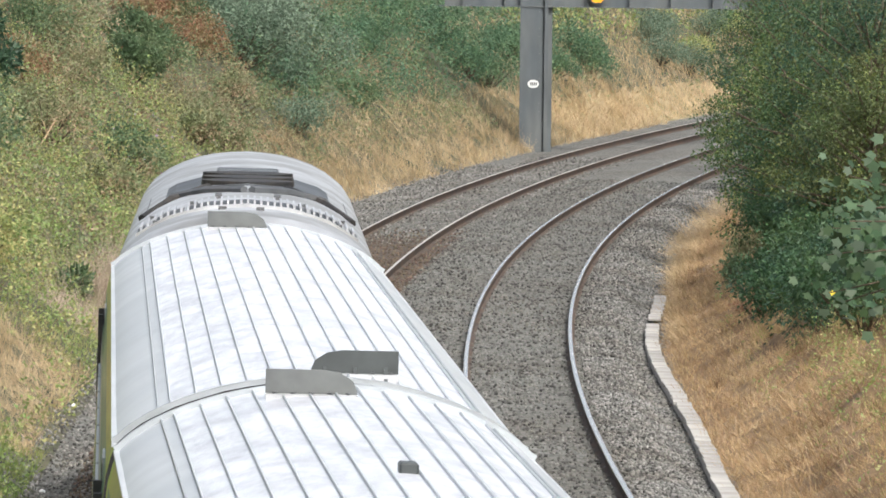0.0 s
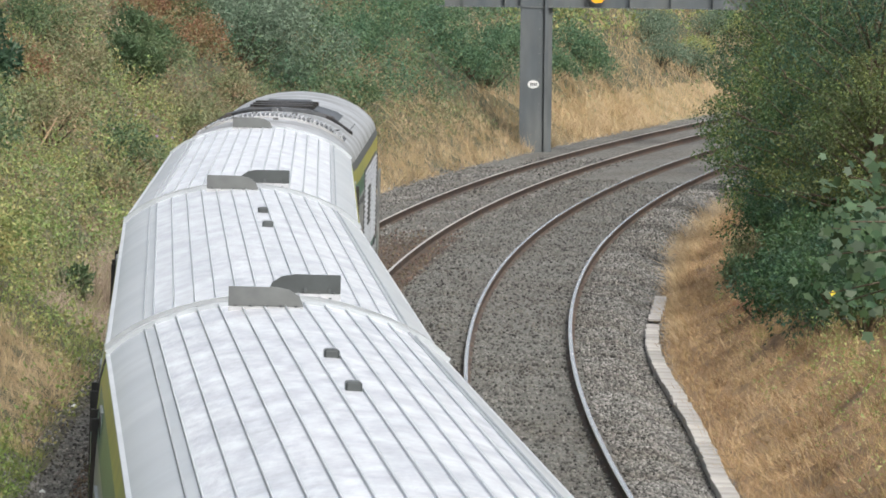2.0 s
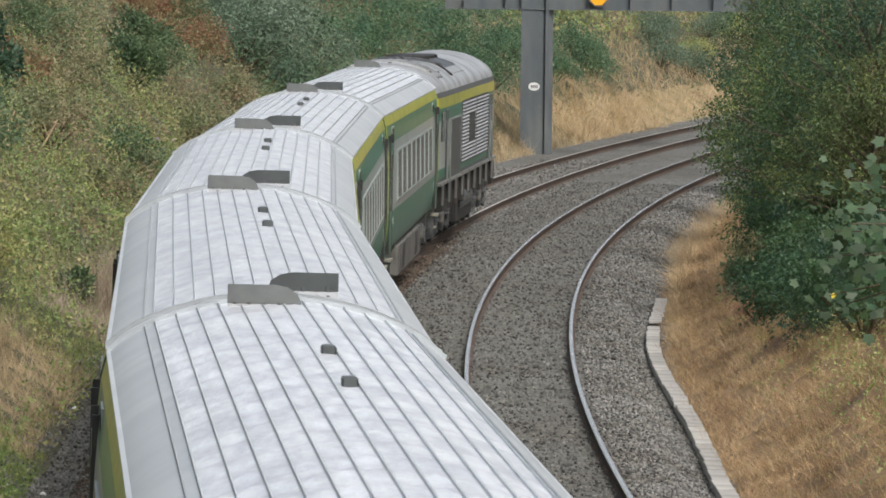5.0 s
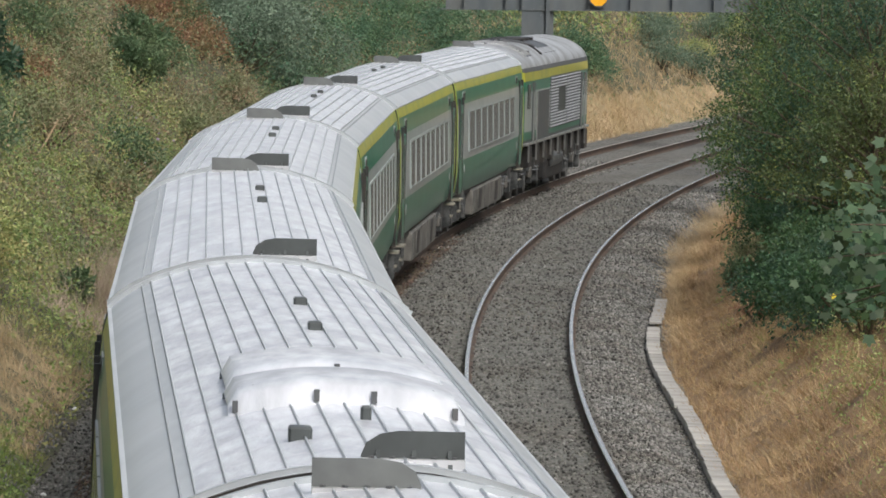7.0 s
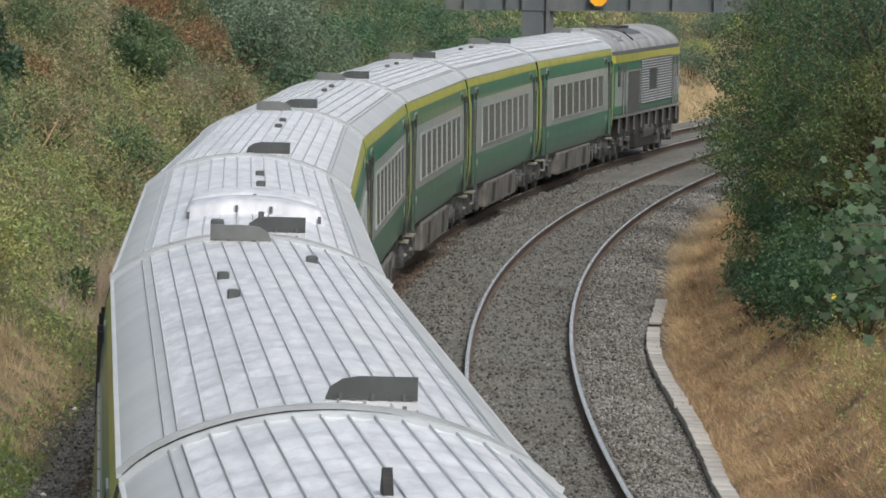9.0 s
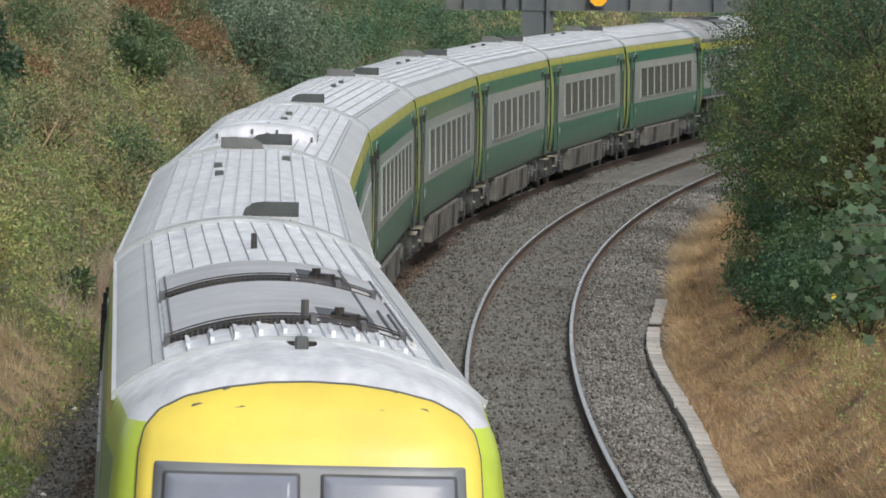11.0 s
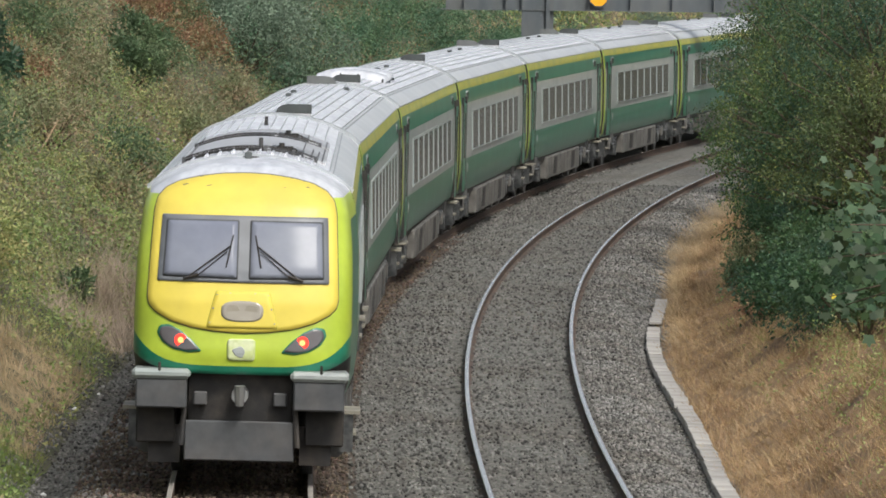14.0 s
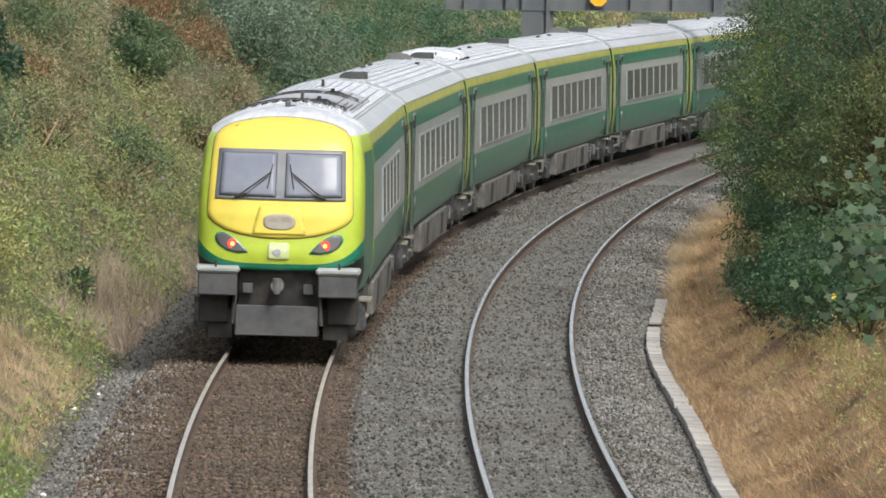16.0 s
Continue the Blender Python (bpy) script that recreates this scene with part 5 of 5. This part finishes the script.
def driving_trailer():
    c = tagged(new("driving_trailer"), "yellow-nosed green driving trailer with lit red tail lamps", "railway coach", "coaches of the train")
    y0, y1 = -LONG / 2 + 3.2, LONG / 2
    coach_body(y0, y1, c, 0.018)
    side_details(-LONG / 2, y1, c, panes=5, nose=True)
    under(-LONG / 2, y1, c)
    gangway(y1, c)
    # nose shell
    zs = [0.98, 1.2, 1.34, 1.36, 1.41, 1.46, 1.52, 1.6, 1.7, 1.8, 1.95, 2.1, 2.3, 2.5, 2.7, 2.9, 3.05, 3.2, 3.28, 3.36, 3.42, 3.48, 3.52, 3.56, 3.6, 3.64, 3.68, 3.71, 3.74, 3.77, 3.80, 3.83, 3.855, 3.87, 3.878]
    es = [math.sin(radians(a)) for a in range(-90, 91, 5)]
    bm = bmesh.new()
    rows = []
    for z in zs:
        lift = 0.40 * float(np.interp(z, [1.36, 1.46, 2.3], [0.6, 1.0, 0.0])) if z >= 1.36 else 0.0
        row = [bm.verts.new((-hw(z), y0 + 0.02, z))]
        for e in es:
            zz = z + lift * abs(e) ** 5
            w = hw(zz) * SLIM
            row.append(bm.verts.new((w * e, face_y(w * e, zz), zz)))
        row.append(bm.verts.new((hw(z), y0 + 0.02, z)))
        rows.append(row)
    for i in range(len(zs) - 1):
        for k in range(len(rows[0]) - 1):
            f = bm.faces.new((rows[i][k], rows[i][k + 1], rows[i + 1][k + 1], rows[i + 1][k]))
            f.smooth = True
            z = (zs[i] + zs[i + 1]) / 2
            flank = k in (0, len(rows[0]) - 2)
            f.material_index = 2 if z > 3.47 else (1 if (1.36 < z < 1.46 or (flank and z < 3.2)) else (3 if z < 1.36 else 0))
    part("nose", bm, [M_LIME, M_GREEN, M_ROOF, M_BLACK], c, "lime moulded nose with green lower corners")

    half = [(0.0, 3.75), (0.28, 3.74), (0.55, 3.705), (0.80, 3.645), (0.97, 3.56), (1.065, 3.45), (1.10, 3.30), (1.125, 2.80), (1.15, 2.26), (1.125, 2.17), (1.04, 2.085), (0.85, 1.985), (0.60, 1.915), (0.30, 1.873), (0.0, 1.86)]
    panel = half + [(-x, z) for x, z in half[-2:0:-1]]
    part("panel_outline", on_face(rounded([(x * 1.007, 2.75 + (z - 2.75) * 1.007) for x, z in panel], 0.03, 3, 3), 0.009, (0, 2.75), 16), M_DARK, c)
    part("front_panel", on_face(rounded(panel, 0.03, 3, 3), 0.013, (0, 2.75), 16), M_YELLOW, c, "bright yellow front panel", shade=True)
    w = part("windscreen", on_face(rounded([(-1.0, 3.25), (1.0, 3.25), (1.035, 2.46), (-1.035, 2.46)], 0.02, 3, 12), 0.030, None, 12), M_SCREENFRAME, c, "two-piece windscreen in a dark frame")
    for sg in (1, -1):
        pts = [(0.065, 3.200), (0.945, 3.195), (0.975, 2.515), (0.065, 2.50)]
        part("screen_border", on_face(rounded([(sg * x, z) for x, z in pts], 0.02, 3, 6), 0.036), M_DARK, w)
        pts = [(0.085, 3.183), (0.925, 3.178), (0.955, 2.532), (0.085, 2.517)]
        part("pane", on_face(rounded([(sg * x, z) for x, z in pts], 0.02, 3, 6), 0.041), M_SCREEN, w, "windscreen pane coloured with a pale sky reflection")
        bm = bmesh.new()

        def fp(x, z, l):
            return (sg * x, face_y(x, z) - l, z)
        rod(bm, fp(0.66, 2.52, 0.08), fp(0.17, 2.89, 0.09), 0.010, n=6)
        rod(bm, fp(0.57, 2.52, 0.08), fp(0.20, 2.83, 0.09), 0.007, n=6)
        rod(bm, fp(0.21, 2.64, 0.07), fp(0.135, 3.02, 0.07), 0.010, n=6)
        rod(bm, fp(0.72, 2.49, 0.07), fp(0.54, 2.55, 0.08), 0.020, n=6)
        part("wiper", bm, M_BLACK, w, "black wiper arm and blade")
        lens = [(0.47, 1.63), (0.60, 1.77), (0.74, 1.88), (0.88, 1.945), (0.99, 1.93), (1.02, 1.84), (0.95, 1.73), (0.82, 1.65), (0.65, 1.615)]
        tl = part("tail_lamp_housing", on_face(rounded([(sg * x, z) for x, z in lens], 0.03, 3, 2), 0.008), M_GREEN, c, "almond-shaped lamp cluster behind smoked glass")
        cl = (0.79, 1.78)
        part("lens", on_face(rounded([(sg * (cl[0] + (x - cl[0]) * 0.9), cl[1] + (z - cl[1]) * 0.88) for x, z in lens], 0.03, 3, 2), 0.013), M_DIM, tl)
        bm = bmesh.new()
        x, z = 0.73, 1.76
        rod(bm, (sg * x, face_y(x, z) - 0.005, z), (sg * x, face_y(x, z) - 0.024, z), 0.075, n=16)
        rl = part("red_light", bm, M_RED, tl, "glowing red tail light")
        bm = bmesh.new()
        rod(bm, (sg * x, face_y(x, z) - 0.02, z), (sg * x, face_y(x, z) - 0.030, z), 0.035, n=12)
        part("bulb", bm, M_REDCORE, rl)
    part("panel_seam", on_face(rounded([(-0.324, 2.364), (0.324, 2.364), (0.435, 1.916), (-0.435, 1.916)], 0.04), 0.021), M_BAND, c)
    hp = part("headlight_panel", on_face(rounded([(-0.32, 2.36), (0.32, 2.36), (0.43, 1.92), (-0.43, 1.92)], 0.04), 0.025), M_YELLOW, c, "yellow bolted headlight cover", shade=True)
    oval = [(0.255 * math.copysign(abs(math.cos(radians(a))) ** 0.7, math.cos(radians(a))), 2.12 + 0.125 * math.copysign(abs(math.sin(radians(a))) ** 0.7, math.sin(radians(a)))) for a in range(0, 360, 15)]
    hl = part("headlight", on_face(oval, 0.031), M_LAMP, hp, "unlit oval headlight")
    for x in (-0.11, 0.11):
        bm = bmesh.new()
        rod(bm, (x, face_y(x, 2.12) - 0.01, 2.12), (x, face_y(x, 2.12) - 0.037, 2.12), 0.085, 0.08, n=16)
        part("reflector", bm, M_LAMP, hl)
    for x, z in ((-0.31, 2.31), (0.31, 2.31), (-0.39, 1.98), (0.39, 1.98), (-0.35, 2.15), (0.35, 2.15), (-0.15, 2.33), (0.15, 2.33)):
        bm = bmesh.new()
        rod(bm, (x, face_y(x, z), z), (x, face_y(x, z) - 0.036, z), 0.012, n=6)
        part("bolt", bm, M_STEEL, hp)
    em = part("emblem", on_face(rounded([(-0.17, 1.79), (0.17, 1.79), (0.165, 1.53), (-0.165, 1.53)], 0.05), 0.012), M_PALELIME, c, "square white emblem plate", shade=True)
    part("emblem_mark", on_face(rounded([(-0.06, 1.58), (-0.12, 1.66), (0.0, 1.71), (0.05, 1.65), (0.02, 1.56)], 0.03), 0.016), M_GREY, em)
    # buffer beam, plough and coupling
    y = NOSE + 0.1
    part("lower_valance", boxes((-1.18, 1.18, y + 0.7, y + 1.6, 0.7, 1.1)), M_BLACK, c, bevel=0.03)
    for sg in (1, -1):
        b = part("bumper", boxes((sg * 0.60, sg * 1.30, y - 0.28, y + 0.3, 1.30, 1.42)), M_GREY, c, "pale-topped grey bumper block", bevel=0.04)
        part("bumper_block", boxes((sg * 0.64, sg * 1.25, y - 0.24, y + 0.25, 0.95, 1.30)), M_DARK, b, bevel=0.02)
        part("bumper_side", boxes((sg * 0.78, sg * 1.25, y + 0.2, y + 1.0, 0.5, 1.0)), M_BLACK, b, bevel=0.02)
        bm = bmesh.new()
        rod(bm, (sg * 0.97, y - 0.25, 1.38), (sg * 0.97, y - 0.25, 1.50), 0.018, n=6)
        part("lamp_bracket", bm, M_BLACK, b)
        bm = bmesh.new()
        rod(bm, (sg * 0.66, y - 0.05, 1.0), (sg * 0.70, y - 0.12, 0.5), 0.035, n=8)
        part("air_hose", bm, M_BLACK, c)
        part("guard_iron", boxes((sg * 0.72, sg * 1.1, y + 0.3, y + 0.5, 0.26, 0.72)), M_BLACK, c)
        part("jumper_box", boxes((sg * 0.40, sg * 0.56, y - 0.02, y + 0.15, 0.98, 1.14)), M_DARK, c, bevel=0.015)
    part("plough", boxes((-0.66, 0.66, y - 0.08, y, 0.32, 0.80)), M_DARK, c, "dark steel obstacle deflector plate", bevel=0.015)
    part("drawgear_box", boxes((-0.62, 0.62, y + 0.15, y + 0.8, 0.6, 1.35)), M_BLACK, c)
    bm = bmesh.new()
    rod(bm, (0, y - 0.3, 1.12), (0, y + 0.2, 1.12), 0.10, n=12)
    rod(bm, (0, y - 0.32, 1.24), (0, y - 0.3, 1.0), 0.07, 0.05, n=8)
    part("coupler", bm, M_STEEL, c, "steel coupler head")
    # roof coolers, casings and stubs near the cab
    for yy in (y0 + 2.05, y0 + 8.0):
        bm = bmesh.new()
        xs = [-0.88 + 0.04 * k for k in range(26)]
        prism(bm, [(x, roof_z(x) - 0.02) for x in xs] + [(x, roof_z(x) + 0.04) for x in xs[::-1]], yy, yy + 0.34)
        ck = part("roof_cooler", bm, M_BLACK, c, "dark slatted cooler strip across the roof")
        bm = bmesh.new()
        for x in xs:
            rod(bm, (x, yy - 0.015, roof_z(x) + 0.0), (x, yy - 0.015, roof_z(x) + 0.055), 0.006, n=4)
            rod(bm, (x, yy, roof_z(x) + 0.046), (x, yy + 0.34, roof_z(x) + 0.046), 0.006, n=4)
        part("slats", bm, M_PALEPLATE, ck, "pale thin slats over the cooler")["kind"] = "stuff"
        for dy, up in ((-0.02, 0.035), (-0.02, 0.075), (0.17, 0.07), (0.35, 0.08)):
            bm = bmesh.new()
            ends = [-0.9 + 0.06 * k for k in range(29)]
            prism(bm, [(x, roof_z(x) + up * 0.75 - 0.005) for x in ends] + [(x, roof_z(x) + up * 0.75 + 0.005) for x in ends[::-1]], yy + dy - 0.007, yy + dy + 0.007)
            part("cooler_rail", bm, M_BLACK, ck)
        for x in (-0.9, 0.14, 0.5, 0.78):
            part("bracket", boxes((x - 0.02, x + 0.02, yy - 0.05, yy + 0.4, roof_z(x) - 0.03, roof_z(x) + 0.07)), M_DARK, ck)
        hz = 0.42
        bm = bmesh.new()
        rod(bm, (hz, yy + 0.5, roof_z(hz) - 0.02), (hz, yy + 0.5, roof_z(hz) + 0.09), 0.07, n=10)
        rod(bm, (hz - 0.08, yy + 0.62, roof_z(hz) - 0.02), (hz - 0.08, yy + 0.62, roof_z(hz) + 0.13), 0.035, n=8)
        rod(bm, (hz + 0.1, yy + 0.4, roof_z(hz) + 0.04), (hz - 0.12, yy + 0.7, roof_z(hz) + 0.07), 0.03, n=8)
        part("exhaust_stub", bm, M_BLACK, c, "sooty black exhaust stub")
        xs = [0.2 + 0.07 * k for k in range(7)]
        bm = bmesh.new()
        prism(bm, [(x, roof_z(x) + 0.0) for x in xs] + [(x, roof_z(x) + 0.036) for x in xs[::-1]], yy + 0.42, yy + 1.9)
        part("soot_patch", bm, M_SOOT, c, "soot-blackened plate round the exhaust")
    xs = [0.1 * k for k in range(-9, 10)]
    for ya, yb in ((2.5, 7.7), (8.5, 11.2)):
        bm = bmesh.new()
        prism(bm, [(x, roof_z(x) - 0.02) for x in xs] + [(x, roof_z(x) + 0.03) for x in xs[::-1]], y0 + ya, y0 + yb)
        cs = part("cooler_casing", bm, M_CASING, c, "dull silver casing between the cooler strips")
        for x in (-0.86, 0.60, 0.86):
            bm = boxes((x - 0.008, x + 0.008, y0 + ya, y0 + yb, roof_z(x) - 0.02, roof_z(x) + 0.042))
            part("casing_joint", bm, M_DARK, cs)
    bm = bmesh.new()
    rod(bm, (0.08, y0 + 2.2, roof_z(0.08) - 0.02), (0.08, y0 + 2.2, roof_z(0.08) + 0.17), 0.028, n=8)
    part("vent_pipe", bm, M_DARK, c, "dark upright vent pipe")
    for x in (0.72, 0.8):
        bm = bmesh.new()
        rod(bm, (x, y0 + 2.2, roof_z(x) + 0.04), (x, y0 + 5.4, roof_z(x) + 0.04), 0.012, n=5)
        part("conduit", bm, M_DARK, c)
    for k in range(10):
        x = -0.76 + 0.168 * k
        part("rib", boxes((x - 0.014, x + 0.014, y0 + 0.9, y0 + 1.9, roof_z(x) - 0.02, roof_z(x) + 0.035)), M_ROOF, c)
    roof_box(-0.02, NOSE + 2.6, c, 0.09, 0.12, 0.08)
    bm = bmesh.new()
    prism(bm, [(y1 - 5.9, 3.86), (y1 - 5.5, 3.86), (y1 - 5.62, 4.0), (y1 - 5.7, 4.01)], -0.08, -0.03, "x")
    part("antenna", bm, M_BLACK, c, "black fin-shaped roof antenna")
    return c


LOCO = locomotive()
COACHES = [coach("silver-roofed green and yellow coach with tinted windows behind the locomotive", vents=(), wrinkle=0.012)]
COACHES.append(coach("silver-roofed green and yellow passenger coach with tinted windows"))
for k in range(2):
    COACHES.append(copy_thing(COACHES[1], Matrix()))
COACHES.append(coach("silver-roofed green and yellow coach with a buckled sheet roof", wrinkle=0.020))
COACHES.append(coach("silver-roofed kitchen coach with a raised curved roof casing", front=False, vents=((0.12, 6.7), (0.12, 10.0)), pod=True, wrinkle=0.014))
COACHES.append(coach("silver-roofed green and yellow coach with three small roof vents", vents=((-0.39, 7.0), (-0.36, 9.9), (0.43, 3.6)), wrinkle=0.018))
COACHES.append(driving_trailer())


# ---- what moves ----
CLOCK = np.linspace(0, 17, 1701)
PACE = np.interp(CLOCK, [0, 2.5, 5, 8, 11.5, 16], [17.0, 16.4, 15.4, 14.1, 13.4, 13.25])
GONE = -70.5 + np.concatenate([[0], np.cumsum((PACE[1:] + PACE[:-1]) * 0.005)])


def run(t):
    """Distance along the line, at t seconds, of the gap behind the third coach."""
    return float(np.interp(t, CLOCK, GONE))


def car_pose(s, reach):
    xa, ya, _ = on_line(s - reach)
    xb, yb, _ = on_line(s + reach)
    return pose((xa + xb) / 2, (ya + yb) / 2, 0, 0, math.degrees(CANT), math.degrees(math.atan2(yb - ya, xb - xa)) - 90)


def motions():
    times = [0.5 * i for i in range(33)]
    walk(LOCO, [(t, car_pose(run(t) + 3 * PITCH + 10.75, 6.6)) for t in times])
    for n, c in enumerate(COACHES, 1):
        walk(c, [(t, car_pose(run(t) + (3.5 - n) * PITCH, 8.0)) for t in times])


motions()
